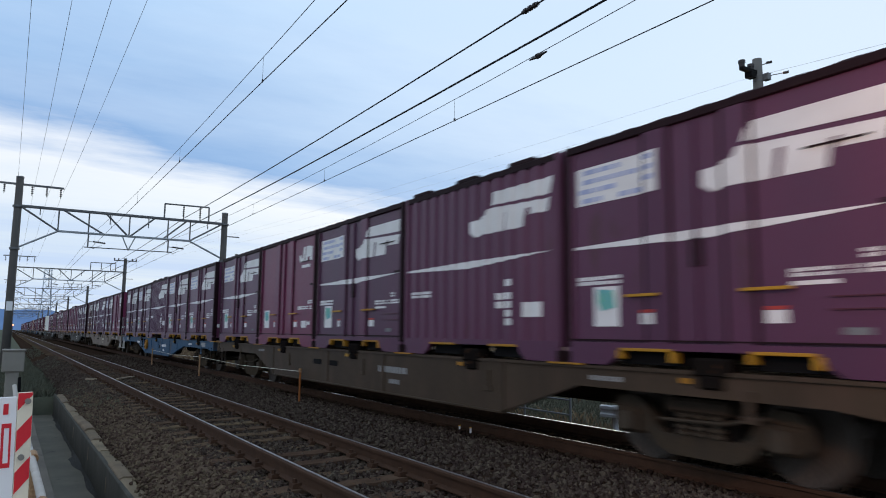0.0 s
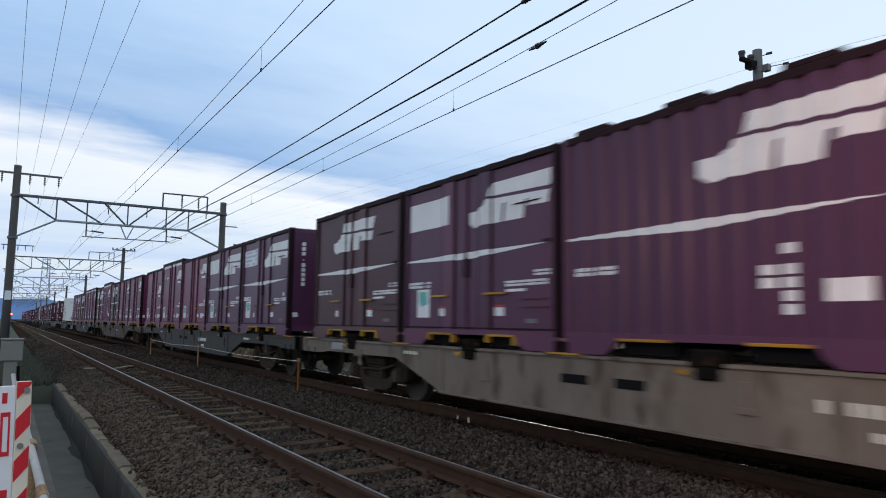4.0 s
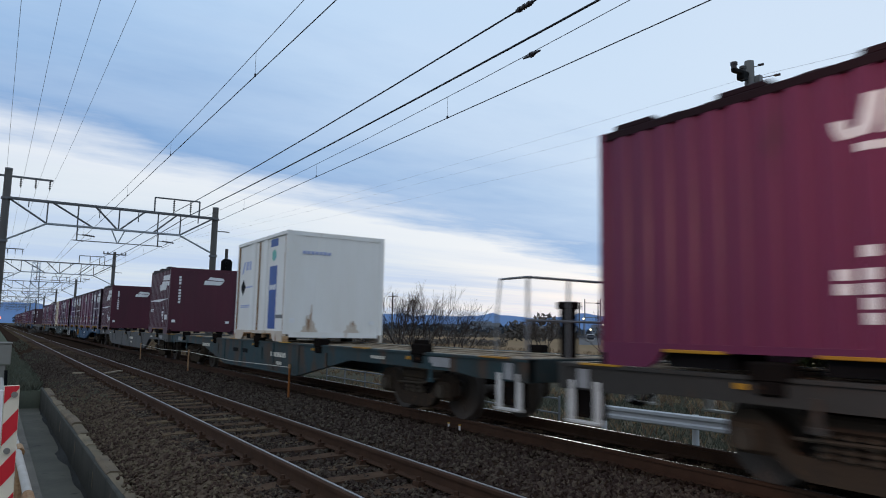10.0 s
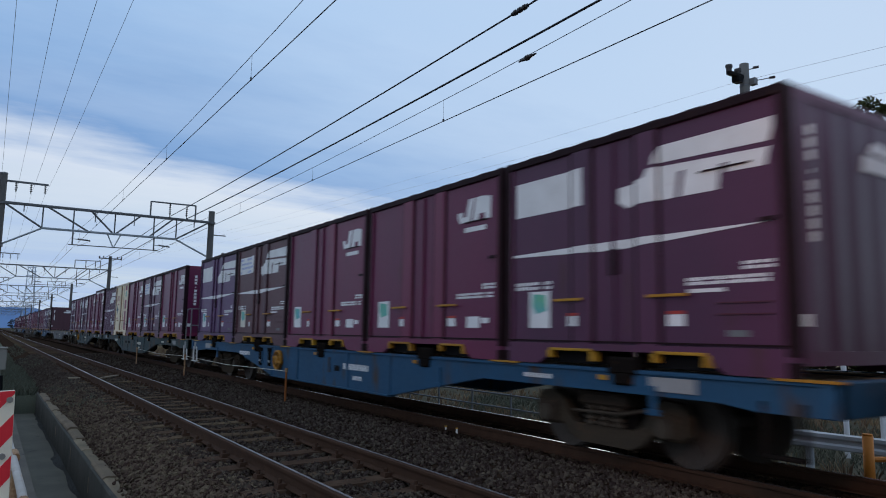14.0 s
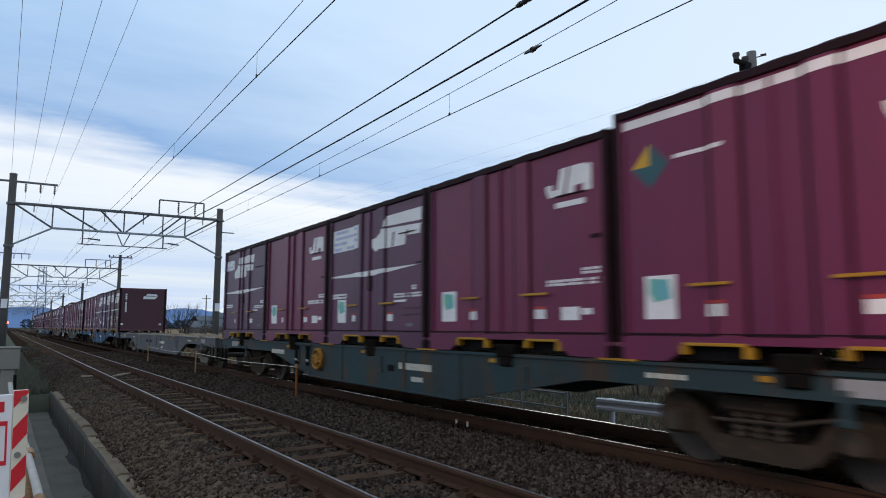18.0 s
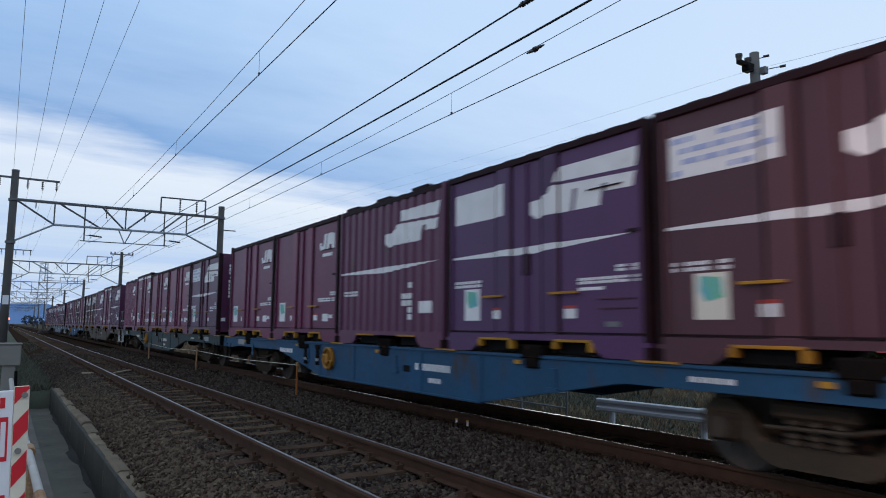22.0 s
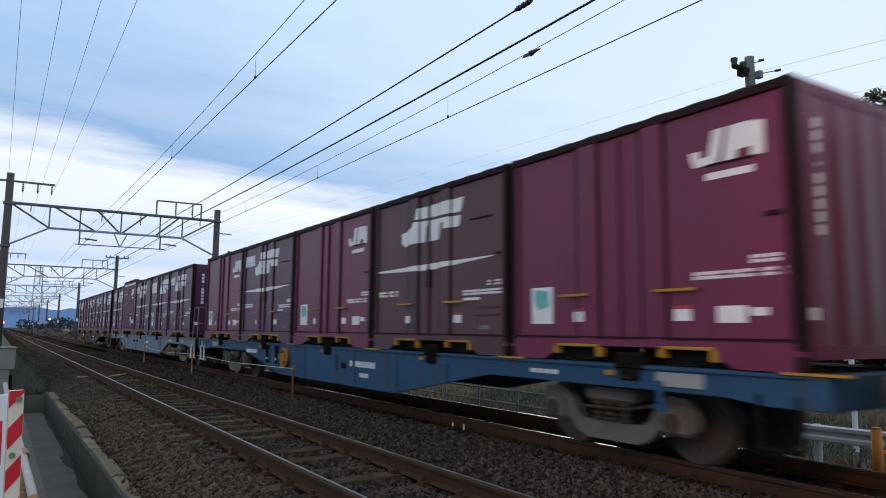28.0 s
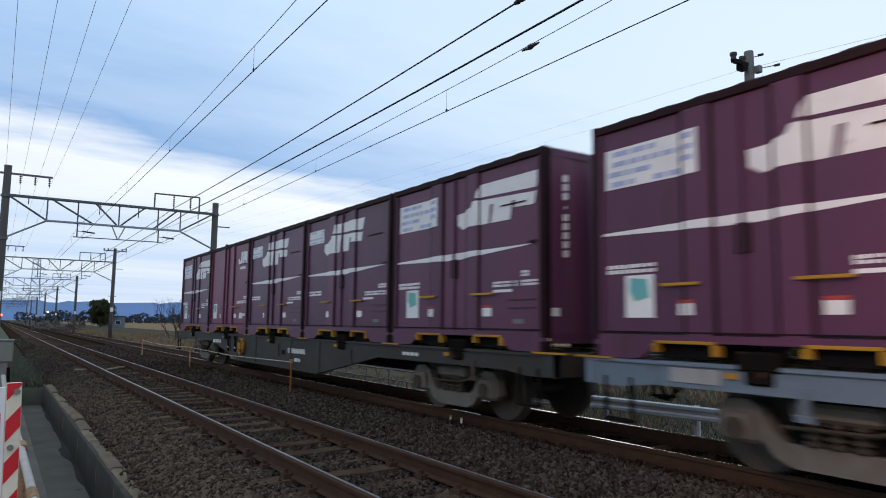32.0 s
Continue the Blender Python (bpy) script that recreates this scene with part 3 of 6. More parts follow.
def side_bands(kind):
    """Stretches of the side wall (from, to, plane at the start, plane at the end) that carry markings."""
    if kind == "ribbed":
        out, n = [], 13
        p = (LONG - 0.20) / n
        top, low = SIDE + 0.004, SIDE + 0.040
        for i in range(n):
            a = 0.10 + i * p
            out += [(a + 0.02, a + p * 0.52, top, top), (a + p * 0.52, a + p * 0.60, top, low), (a + p * 0.60, a + p * 0.94, low, low), (a + p * 0.94, a + p + 0.02, low, top)]
        return out
    out, at = [], 0.09
    for r0, r1 in RIBS:
        out += [(at, r0 - 0.03, DEEP, DEEP), (r0 - 0.03, r0, DEEP, SIDE), (r0, r1, SIDE, SIDE), (r1, r1 + 0.03, SIDE, DEEP)]
        at = r1 + 0.03
    return out + [(at, LONG - 0.09, DEEP, DEEP)]


def decal(shapes, kind, lift=0.004):
    """Paint or film on the side wall: thin plates that follow its ribs."""
    bm = bmesh.new()
    for poly in shapes:
        for a, b, xa, xb in side_bands(kind):
            piece = clip_l(poly, a, b)
            if piece:
                old = len(bm.verts)
                extrude(bm, piece, 0, -lift, 0.001)
                bm.verts.ensure_lookup_table()
                for v in bm.verts[old:]:
                    v.co.x += xa + (xb - xa) * (v.co.y - a) / (b - a)
    bmesh.ops.remove_doubles(bm, verts=bm.verts[:], dist=0.0004)
    return bm


def stuff_part(ob):
    """Lettering whose strokes are too small to pick apart."""
    ob["kind"] = "stuff"
    return ob


def rect(l0, l1, z0, z1):
    return [(l0, z0), (l1, z0), (l1, z1), (l0, z1)]


def bars_text(l0, l1, z0, z1, n, seed):
    """Writing too blurred to read, as a row of plain bars."""
    g = random.Random(seed)
    out, w = [], (l1 - l0) / n
    for i in range(n):
        if g.random() < 0.9:
            a, b, h = l0 + i * w, l0 + i * w + w * g.uniform(0.66, 0.86), (z1 - z0) * g.uniform(0.36, 0.46)
            out += [rect(a, b, z0, z0 + h), rect(a, b, z1 - h, z1)]
    return out


def end_decal(shapes, y, lift=0.004):
    bm = bmesh.new()
    for poly in shapes:
        extrude(bm, poly, 1, y - lift, y + 0.001)
    return bm


def wall_profile(kind):
    """Outline of the four walls from above, l towards the train's end."""
    pts = []
    if kind == "ribbed":
        n = 13
        p = (LONG - 0.20) / n
        near = [(SIDE + 0.02, 0.0), (SIDE + 0.02, 0.10)]
        for i in range(n):
            a = 0.10 + i * p
            near += [(SIDE + 0.004, a + 0.02), (SIDE + 0.004, a + p * 0.52), (SIDE + 0.040, a + p * 0.60), (SIDE + 0.040, a + p * 0.94)]
        near += [(SIDE + 0.02, LONG - 0.10), (SIDE + 0.02, LONG)]
    else:
        near = [(DEEP, 0.0), (DEEP, LONG)]
    far = [(-x, l) for x, l in reversed(near)]
    back = [(0.9 - 0.2 * i, LONG - (0.016 if i % 2 else 0.0)) for i in range(10)]
    front = [(-0.9 + 0.2 * i, 0.016 if i % 2 else 0.0) for i in range(10)]
    # near side runs front to end, then across the end, back along the far side and across the front
    pts = near + [(x, l) for x, l in reversed(back)] + far + list(reversed(front))
    return pts


# plain shapes that stand for the operator's emblems
EMBLEM_BLOCK = [[(1.03, 2.19), (2.27, 2.19), (2.33, 2.02), (1.10, 1.985)],
                [(1.10, 1.935), (1.48, 1.95), (1.50, 1.88), (1.12, 1.87)], [(1.48, 1.95), (1.55, 1.952), (1.57, 1.882), (1.50, 1.88)], [(1.55, 1.952), (1.94, 1.967), (1.96, 1.892), (1.57, 1.882)],
                [(1.94, 1.967), (2.01, 1.97), (2.03, 1.895), (1.96, 1.892)], [(2.01, 1.97), (2.38, 1.985), (2.43, 1.905), (2.03, 1.895)], [(1.12, 1.87), (1.50, 1.88), (1.52, 1.79), (1.14, 1.78)],
                [(1.57, 1.882), (1.96, 1.892), (2.01, 1.645), (1.61, 1.645)], [(2.03, 1.895), (2.43, 1.905), (2.50, 1.645), (2.07, 1.645)], [(2.43, 1.905), (2.62, 1.86), (2.66, 1.625), (2.50, 1.645)], [(2.62, 1.86), (2.79, 1.85), (2.79, 1.70), (2.66, 1.625)]]
EMBLEM_HOOK = [[(0.27, 2.13), (0.40, 2.16), (0.40, 1.93), (0.27, 1.93)], [(0.40, 2.16), (0.53, 2.16), (0.53, 1.93), (0.40, 1.93)], [(0.53, 2.16), (0.61, 2.16), (0.66, 1.93), (0.53, 1.93)],
               [(0.27, 1.93), (0.40, 1.93), (0.40, 1.84), (0.27, 1.84)], [(0.53, 1.93), (0.66, 1.93), (0.68, 1.84), (0.55, 1.84)], [(0.65, 2.16), (0.77, 2.16), (0.83, 1.92), (0.71, 1.92)],
               [(0.71, 1.92), (0.83, 1.92), (0.85, 1.84), (0.74, 1.84)], [(0.83, 1.92), (0.92, 1.92), (0.92, 1.84), (0.85, 1.84)], [(0.92, 1.92), (1.02, 1.92), (0.98, 1.84), (0.92, 1.84)], [(0.92, 1.99), (1.03, 1.99), (1.02, 1.92), (0.92, 1.92)]]


def container(kind, look_, paint, label, tall=2.48, panel="", stripe=False, hook=False, block=False, eco=True, top_strip=False, shift=0.93, drop=0.0, seed=1):
    """A twelve-foot rail container; its origin is the foot of its leading end."""
    c = thing("freight_container", label, "container", group="containers on the train")
    ribbed = kind == "ribbed"
    body = part("body", extrude(bmesh.new(), wall_profile(kind), 2, 0.20, tall - 0.10), paint, c)
    for x in (-1, 1):
        a, b = sorted((x * 1.225, x * 1.165))
        notch = [(0, 0), (0.62, 0), (0.74, 0.07), (0.80, 0.165), (2.91, 0.165), (2.97, 0.07), (3.09, 0), (LONG, 0), (LONG, 0.235), (0, 0.235)]
        part("bottom_rail", extrude(bmesh.new(), notch, 0, a, b), paint, c)
        part("top_rail", boxes([(a, b, 0.0, LONG, tall - 0.115, tall - 0.03)], 0.008), "dark_post", c, "dark scuffed top rail")
        for y0 in (0.0, LONG - 0.07):
            a2, b2 = sorted((x * 1.229, x * 1.10))
            post = part("corner_post", boxes([(a2, b2, y0 - 0.004, y0 + 0.074, 0.165, tall - 0.02)], 0.01), paint if ribbed else "dark_post", c)
            if x < 0:
                part("corner_fitting", boxes([(a2, b2, y0 - 0.008, y0 + 0.078, 0.0, 0.13)], 0.008), "dark_post", post)
        # fork pockets: a solid black block for the tunnel's shade, under a yellow lip
        for y0, y1 in ((0.80, 1.42), (2.21, 2.91)) if x < 0 else ():
            a3, b3 = sorted((x * 1.13, x * 0.6))
            pocket = part("fork_pocket", boxes([(a3, b3, y0, y1, 0.02, 0.15)]), "black", c, "black block for the forklift pocket's dark inside")
            a4, b4 = sorted((x * 1.236, x * 1.15))
            lip = [(a4, b4, y0 + 0.02, y1 - 0.02, 0.152, 0.182)]
            if not ribbed:
                lip += [(a4, b4, y0 - 0.02, y0 + 0.05, 0.05, 0.152), (a4, b4, y1 - 0.05, y1 + 0.01, 0.07, 0.152)]
            part("pocket_lip", boxes(lip, 0.004), "yellow", pocket, "yellow pocket edge")
    crest = [(0.02, tall - 0.06), (0.02, tall - 0.032)]
    for i in range(7):
        crest += [(0.33 + 0.46 * i, tall - 0.032), (0.35 + 0.46 * i, tall - 0.012), (0.57 + 0.46 * i, tall - 0.012), (0.59 + 0.46 * i, tall - 0.032)]
    crest += [(LONG - 0.02, tall - 0.032), (LONG - 0.02, tall - 0.06)]
    roof = part("roof", extrude(bmesh.new(), crest, 0, -1.19, 1.19), "roof", c)
    if ribbed:
        for y in (0.5, 1.75, 3.0):
            part("roof_bracket", boxes([(-1.21, -1.05, y, y + 0.5, tall - 0.03, tall + 0.03)], 0.01), "dark_post", roof)
    if not ribbed:
        for x in (-1,):
            for r0, r1 in RIBS:
                for edge_y in (r0 - 0.035, r1 + 0.035):
                    part("door_seal", boxes([(-1.203, -1.185, edge_y - 0.016, edge_y + 0.016, 0.24, tall - 0.12)]), "dark_post", c, "dark rubber door seal")
                part("door_post", extrude(bmesh.new(), [(x * 1.180, r0 - 0.03), (x * 1.225, r0), (x * 1.225, r1), (x * 1.180, r1 + 0.03)], 2, 0.235, tall - 0.115), paint, c)
            for y in (1.93, 0.10, LONG - 0.10):
                part("hinge_bar", tube(bmesh.new(), ((x * 1.208, y, 0.24), (x * 1.208, y, tall - 0.13)), 0.019, 6), paint, c)
            if not hook:
                part("latch_box", boxes([(min(x * 1.222, x * 1.18), max(x * 1.222, x * 1.18), 1.86, 2.0, 0.95, 1.22)], 0.01), "dark_post", c)
        for h0, h1 in ((0.99, 1.46), (2.36, 2.79)):
            part("door_handle", boxes([(SIDE - 0.035, SIDE - 0.015, h0, h1, 0.695, 0.725), (SIDE - 0.03, DEEP + 0.01, h0 + 0.04, h0 + 0.08, 0.70, 0.72), (SIDE - 0.03, DEEP + 0.01, h1 - 0.08, h1 - 0.04, 0.70, 0.72)], 0.004), "yellow", c, "yellow door handle bar")
            part("warning_label", decal([rect(h0 + 0.08, h0 + 0.27, 0.42, 0.53)], kind), "white", c, "small white warning label")
            part("warning_band", decal([rect(h0 + 0.08, h0 + 0.27, 0.535, 0.565)], kind), "red_tag", c)
        part("tie_bar", boxes([(DEEP - 0.02, DEEP + 0.002, 0.35, 0.86, 1.83, 1.845)]), "dark_post", c)
        part("waist_latch", boxes([(DEEP - 0.03, DEEP + 0.002, 0.10, 0.28, 1.30, 1.335)]), "dark_post", c)
        # A dark strip on the surface draws the shade of the recess.
        part("sill_groove", boxes([(SIDE - 0.003, DEEP + 0.002, 0.06, LONG - 0.06, 0.252, 0.266)]), "dark_post", c, "dark strip for the shaded recess over the bottom rail")
    # markings
    num0 = (0.09, 1.04, 0.795, 0.865) if not ribbed else (0.50, 1.20, 0.78, 0.84)
    if ribbed:
        stuff_part(part("number_marking", decal([rect(0.93 + 0.20 * i, 1.05 + 0.20 * i, z, z + 0.085) for i in range(2) for z in (0.42, 0.53, 0.64, 0.75, 0.92) if not (i and (z < 0.6 or z > 0.9))], kind), "white", c, "blurred white lettering"))
        part("paper_label", decal([rect(0.36, 0.70, 0.52, 0.70)], kind), "white", c)
    else:
        stuff_part(part("number_marking", decal(bars_text(*num0, 15, seed), kind), "white", c, "blurred white number"))
        stuff_part(part("class_marking", decal(bars_text(0.17, 0.46, 0.91, 0.98, 4, seed + 1), kind), "white", c, "blurred white lettering"))
        if not hook:
            part("load_marking", decal([rect(0.64, 1.02, 0.725, 0.76)], kind), "white", c)
        if hook:
            part("document_label", decal([rect(0.50, 0.79, 0.40, 0.55), rect(0.30, 0.46, 0.46, 0.53)], kind), "white", c, "white paper consignment labels")
            if top_strip:
                part("label_heading", decal([rect(0.50, 0.79, 0.55, 0.585)], kind), "eco_green", c, "green heading of the label")
        else:
            part("maker_plate", decal([rect(0.42, 0.62, 0.33, 0.385)], kind), "steel", c, "small dull maker's plate")
        for zz in (0.52, 0.62) if not hook else ():
            part("waist_rod", boxes([(DEEP - 0.016, DEEP + 0.002, 0.20, 0.72, zz, zz + 0.012)]), "dark_plum", c)
    if eco:
        l0, l1 = (2.98, 3.35) if hook else (2.92, 3.28)
        sticker = part("sticker", decal([rect(l0, l1, 0.40, 0.825)], kind), "off_white" if seed % 3 == 0 else "white", c, "printed sticker")
        part("sticker_print", decal([[(l0 + 0.05, 0.60), (l1 - 0.12, 0.56), (l1 - 0.05, 0.66), (l1 - 0.06, 0.80), (l0 + 0.08, 0.78)]], kind, 0.007), "eco_green", sticker)
    if stripe:
        part("white_stripe", decal([[(0.14, 1.30), (1.9, 1.205), (3.62, 1.26), (3.62, 1.285), (1.9, 1.305)]], kind), "white", c, "white waist stripe")
        stuff_part(part("owner_marking", decal(bars_text(2.90, 3.55, 0.85, 0.94, 9, seed + 2), kind), "white", c, "blurred white lettering"))
    if block:
        part("emblem", decal([[(l - shift, z) for l, z in p] for p in EMBLEM_BLOCK], kind), "white", c, "large white slanted emblem")
    if hook:
        part("emblem", decal([[(l + (0.2 if ribbed else 0), z - drop) for l, z in p] for p in EMBLEM_HOOK], kind), "white", c, "white two-piece emblem")
        part("emblem_bar", decal([rect(0.58, 1.06, 1.72 - drop, 1.785 - drop) if ribbed else rect(0.38, 0.86, 1.70 - drop, 1.765 - drop)], kind), "white", c)
    if panel:
        pl, ph, pz = (2.84, 3.60, 1.90) if shift == 0 else (2.36, 3.53, 1.745)
        sign = part("slogan_panel", decal([rect(pl, ph, pz, 2.17)], kind), "white", c, "white slogan panel")
        if panel == "print":
            g = random.Random(seed)
            rows = []
            step = (2.17 - pz) / 4
            for k in range(4):
                a, z = pl + 0.05, pz + step * (k + 0.22)
                while a < ph - 0.12:
                    w = g.uniform(0.06, 0.22)
                    if g.random() < 0.72:
                        rows.append(rect(a, min(a + w, ph - 0.04), z, z + step * 0.5))
                    a += w + 0.04
            stuff_part(part("slogan_print", decal(rows, kind, 0.007), "panel_blue", sign, "blurred blue lettering"))
    if top_strip:
        part("top_strip", decal([rect(0.10, LONG - 0.10, tall - 0.235, tall - 0.145)], kind), "white", c, "white strip under the roof")
        dia = part("diamond_mark", decal([[(3.02, 1.93), (3.25, 2.16), (3.25, 1.93)], [(3.25, 1.93), (3.25, 1.70), (3.02, 1.93)], [(3.25, 1.93), (3.48, 1.93), (3.25, 1.70)]], kind), "teal_sign", c, "dark teal diamond sign")
        part("diamond_corner", decal([[(3.25, 1.93), (3.25, 2.16), (3.48, 1.93)]], kind), "amber_sign", dia, "amber corner of the diamond")
        part("diamond_text", decal([rect(2.40, 2.95, 1.95, 1.99)], kind), "white", c)
    # leading end wall
    if eco or ribbed or block:
        stuff_part(part("end_number", end_decal([[(-0.92, z), (-0.835, z), (-0.835, z + 0.082), (-0.92, z + 0.082)] for z in (1.13, 1.24, 1.35, 1.46, 1.57, 1.83, 1.94, 2.05)] + [[(-0.89, 1.715), (-0.865, 1.715), (-0.865, 1.75), (-0.89, 1.75)]], -0.004), "white", c, "blurred white number down the end wall"))
    if block or hook:
        part("end_emblem", end_decal([[(0.12, 2.05), (0.74, 2.02), (0.70, 2.13), (0.20, 2.16)], [(-0.02, 1.86), (0.60, 1.86), (0.72, 2.00), (0.02, 2.02)]] if block else [[(0.42, 1.98), (0.72, 1.98), (0.72, 2.03), (0.42, 2.03)]], -0.004), "white", c)
    part("end_rail", boxes([(-1.10, 1.10, -0.006, 0.03, 0.10, 0.22)]), paint, c)
    part("end_header", boxes([(-1.10, 1.10, -0.006, 0.03, tall - 0.13, tall - 0.03)]), paint, c)
    part("end_tag", end_decal([[(-1.10, 0.42), (-0.98, 0.42), (-0.98, 0.52), (-1.10, 0.52)]], -0.004), "white", c)
    part("end_tag", end_decal([[(0.86, 0.42), (1.0, 0.42), (1.0, 0.5), (0.86, 0.5)]], -0.004), "white", c)
    return c


def reefer_white():
    c = container("flat", "", "reefer", "white refrigerated container with a blue band and rust-stained end", tall=2.52, eco=False, seed=5)
    recolour(c, "reefer")
    for o in list(c.children):
        if o.name.split(".")[0] in ("waist_rod", "tie_bar", "waist_latch", "sill_groove", "door_seal", "number_marking", "class_marking", "load_marking", "maker_plate", "warning_label", "warning_band", "latch_box", "door_handle"):
            bpy.data.objects.remove(o)
        elif o.name.split(".")[0] == "bottom_rail":
            o.data.materials[0] = M["reefer_edge"]
    part("grey_plate", decal([rect(0.10, 0.66, 0.52, 0.60)], "flat"), "steel", c, "narrow grey plate")
    for z0, z1, w in ((0.24, 0.60, 0.10), (0.60, 1.05, 0.05)):
        part("rust_stain", decal([[(0.09, z0), (0.09 + w, z0), (0.09 + w * 0.5, z1), (0.09, z1)]], "flat"), "reefer_edge", c, "brown rust stain by the corner")
    band = part("blue_band", decal([rect(0.68, 1.18, 0.28, 1.74)], "flat"), "band_blue", c, "dark blue vertical band")
    part("upper_band", decal([rect(0.68, 1.18, 2.20, 2.38)], "flat"), "band_blue", c, "dark blue band under the roof")
    part("band_text", decal([rect(0.72 + 0.11 * k, 0.80 + 0.11 * k, 1.18, 1.30) for k in range(4)], "flat", 0.007), "white", band)
    part("green_mark", decal([[(0.78, 1.92), (0.92, 1.84), (1.06, 1.92), (1.04, 2.08), (0.92, 2.14), (0.79, 2.06)]], "flat"), "eco_green", c, "round green and blue mark")
    part("blue_emblem", decal([[(2.55, 1.98), (2.75, 1.98), (2.80, 1.76), (2.62, 1.76)], [(2.82, 1.98), (3.02, 1.98), (3.06, 1.76), (2.87, 1.76)], [(3.10, 1.98), (3.24, 1.98), (3.38, 1.66), (3.24, 1.70)]], "flat"), "panel_blue", c, "blue slanted emblem")
    part("diamond_mark", decal([[(3.02, 1.32), (3.22, 1.53), (3.42, 1.32), (3.22, 1.11)]], "flat"), "black", c, "black diamond sign")
    part("diamond_text", decal([rect(2.35, 3.0, 1.30, 1.34)], "flat"), "panel_blue", c)
    part("blue_number", decal(bars_text(2.6, 3.4, 0.80, 0.87, 9, 3), "flat"), "panel_blue", c)
    part("end_text", end_decal([[(-0.85 + 0.1 * i, 1.98), (-0.77 + 0.1 * i, 1.98), (-0.77 + 0.1 * i, 2.05), (-0.85 + 0.1 * i, 2.05)] for i in range(7)], -0.004), "panel_blue", c)
    g = random.Random(8)
    for x, tall in ((-0.62, 0.62), (0.42, 0.46)):
        strips = []
        for k in range(11):
            a = x - 0.20 + 0.036 * k
            h = tall * math.exp(-((k - 5) / 3.0) ** 2) * g.uniform(0.45, 1.1) + 0.03
            strips.append([(a, 0.215), (a + 0.036, 0.215), (a + 0.033, 0.215 + h), (a + 0.006, 0.215 + h * 0.94)])
        part("rust_stain", end_decal(strips, -0.003, 0.003), "reefer_edge", c, "streaky brown rust stain")
    return c


def reefer_cream():
    c = container("flat", "", "cream", "cream container with a dark red band and rusty posts", tall=2.52, eco=False, seed=7)
    recolour(c, "cream")
    for o in list(c.children):
        if o.name.split(".")[0] in ("waist_rod", "tie_bar", "waist_latch", "sill_groove", "door_seal", "number_marking", "class_marking", "load_marking", "maker_plate", "warning_label", "warning_band", "latch_box"):
            bpy.data.objects.remove(o)
    band = part("red_band", decal([rect(0.54, 1.01, 0.26, 1.68)], "flat"), "band_red", c, "dark red vertical band")
    part("upper_band", decal([rect(0.54, 1.01, 2.16, 2.38)], "flat"), "band_red", c, "dark red band under the roof")
    part("band_text", decal([rect(0.57 + 0.105 * k, 0.645 + 0.105 * k, 1.16, 1.27) for k in range(4)], "flat", 0.007), "cream", band)
    part("blue_mark", decal([[(0.66, 1.86), (0.78, 1.80), (0.92, 1.88), (0.90, 2.06), (0.78, 2.12), (0.67, 2.04)]], "flat"), "eco_green", c, "round blue and green mark")
    part("red_emblem", decal([[(2.80, 1.95), (2.90, 1.95), (2.96, 1.70), (2.88, 1.70)], [(2.98, 1.95), (3.10, 1.95), (3.16, 1.70), (3.06, 1.70)], [(3.22, 1.94), (3.32, 1.93), (3.46, 1.60), (3.38, 1.62)], [(2.46, 1.80), (2.56, 1.78), (2.62, 1.62), (2.52, 1.60)], [(2.52, 1.62), (2.70, 1.60), (3.0, 1.53), (2.7, 1.52)], [(2.7, 1.56), (3.1, 1.56), (3.34, 1.50), (2.9, 1.49)]], "flat"), "band_red", c, "red emblem with a swoosh")
    part("diamond_mark", decal([[(2.98, 1.26), (3.20, 1.50), (3.42, 1.26), (3.20, 1.02)]], "flat"), "teal_sign", c, "dark diamond sign")
    part("diamond_text", decal([rect(2.45, 3.0, 1.24, 1.27)], "flat"), "steel", c)
    part("red_number", decal(bars_text(2.62, 3.45, 0.78, 0.86, 9, 3), "flat"), "band_red", c)
    part("blue_text", decal(bars_text(0.12, 0.78, 0.52, 0.58, 14, 2), "flat", 0.007), "steel", c)
    for l in (1.33, 1.63, 2.22, 2.55, 0.11, 3.56):
        part("rust_streak", decal([rect(l - 0.022, l + 0.022, 0.30, 2.30)], "flat"), "reefer_edge", c, "rust-stained post edge")
    for o in c.children:
        if o.name.split(".")[0] in ("top_rail", "corner_post"):
            o.data.materials[0] = M["reefer_edge"]
    return c


def recolour(c, key):
    """The light-coloured containers have rails and posts of their own colour with rusty fittings."""
    for o in c.children_recursive:
        if o.type == "MESH" and o.name.split(".")[0] in ("top_rail", "corner_post", "door_post", "bottom_rail", "roof", "end_rail", "end_header"):
            o.data.materials[0] = M[key]
        elif o.type == "MESH" and o.name.split(".")[0] in ("corner_fitting", "hinge_bar", "pocket_lip", "latch_box", "door_handle"):
            o.data.materials[0] = M["rust"]
        elif o.type == "MESH" and o.name.split(".")[0] in ("number_marking", "class_marking", "load_marking", "seam", "end_number"):
            o.data.materials[0] = M["steel"]


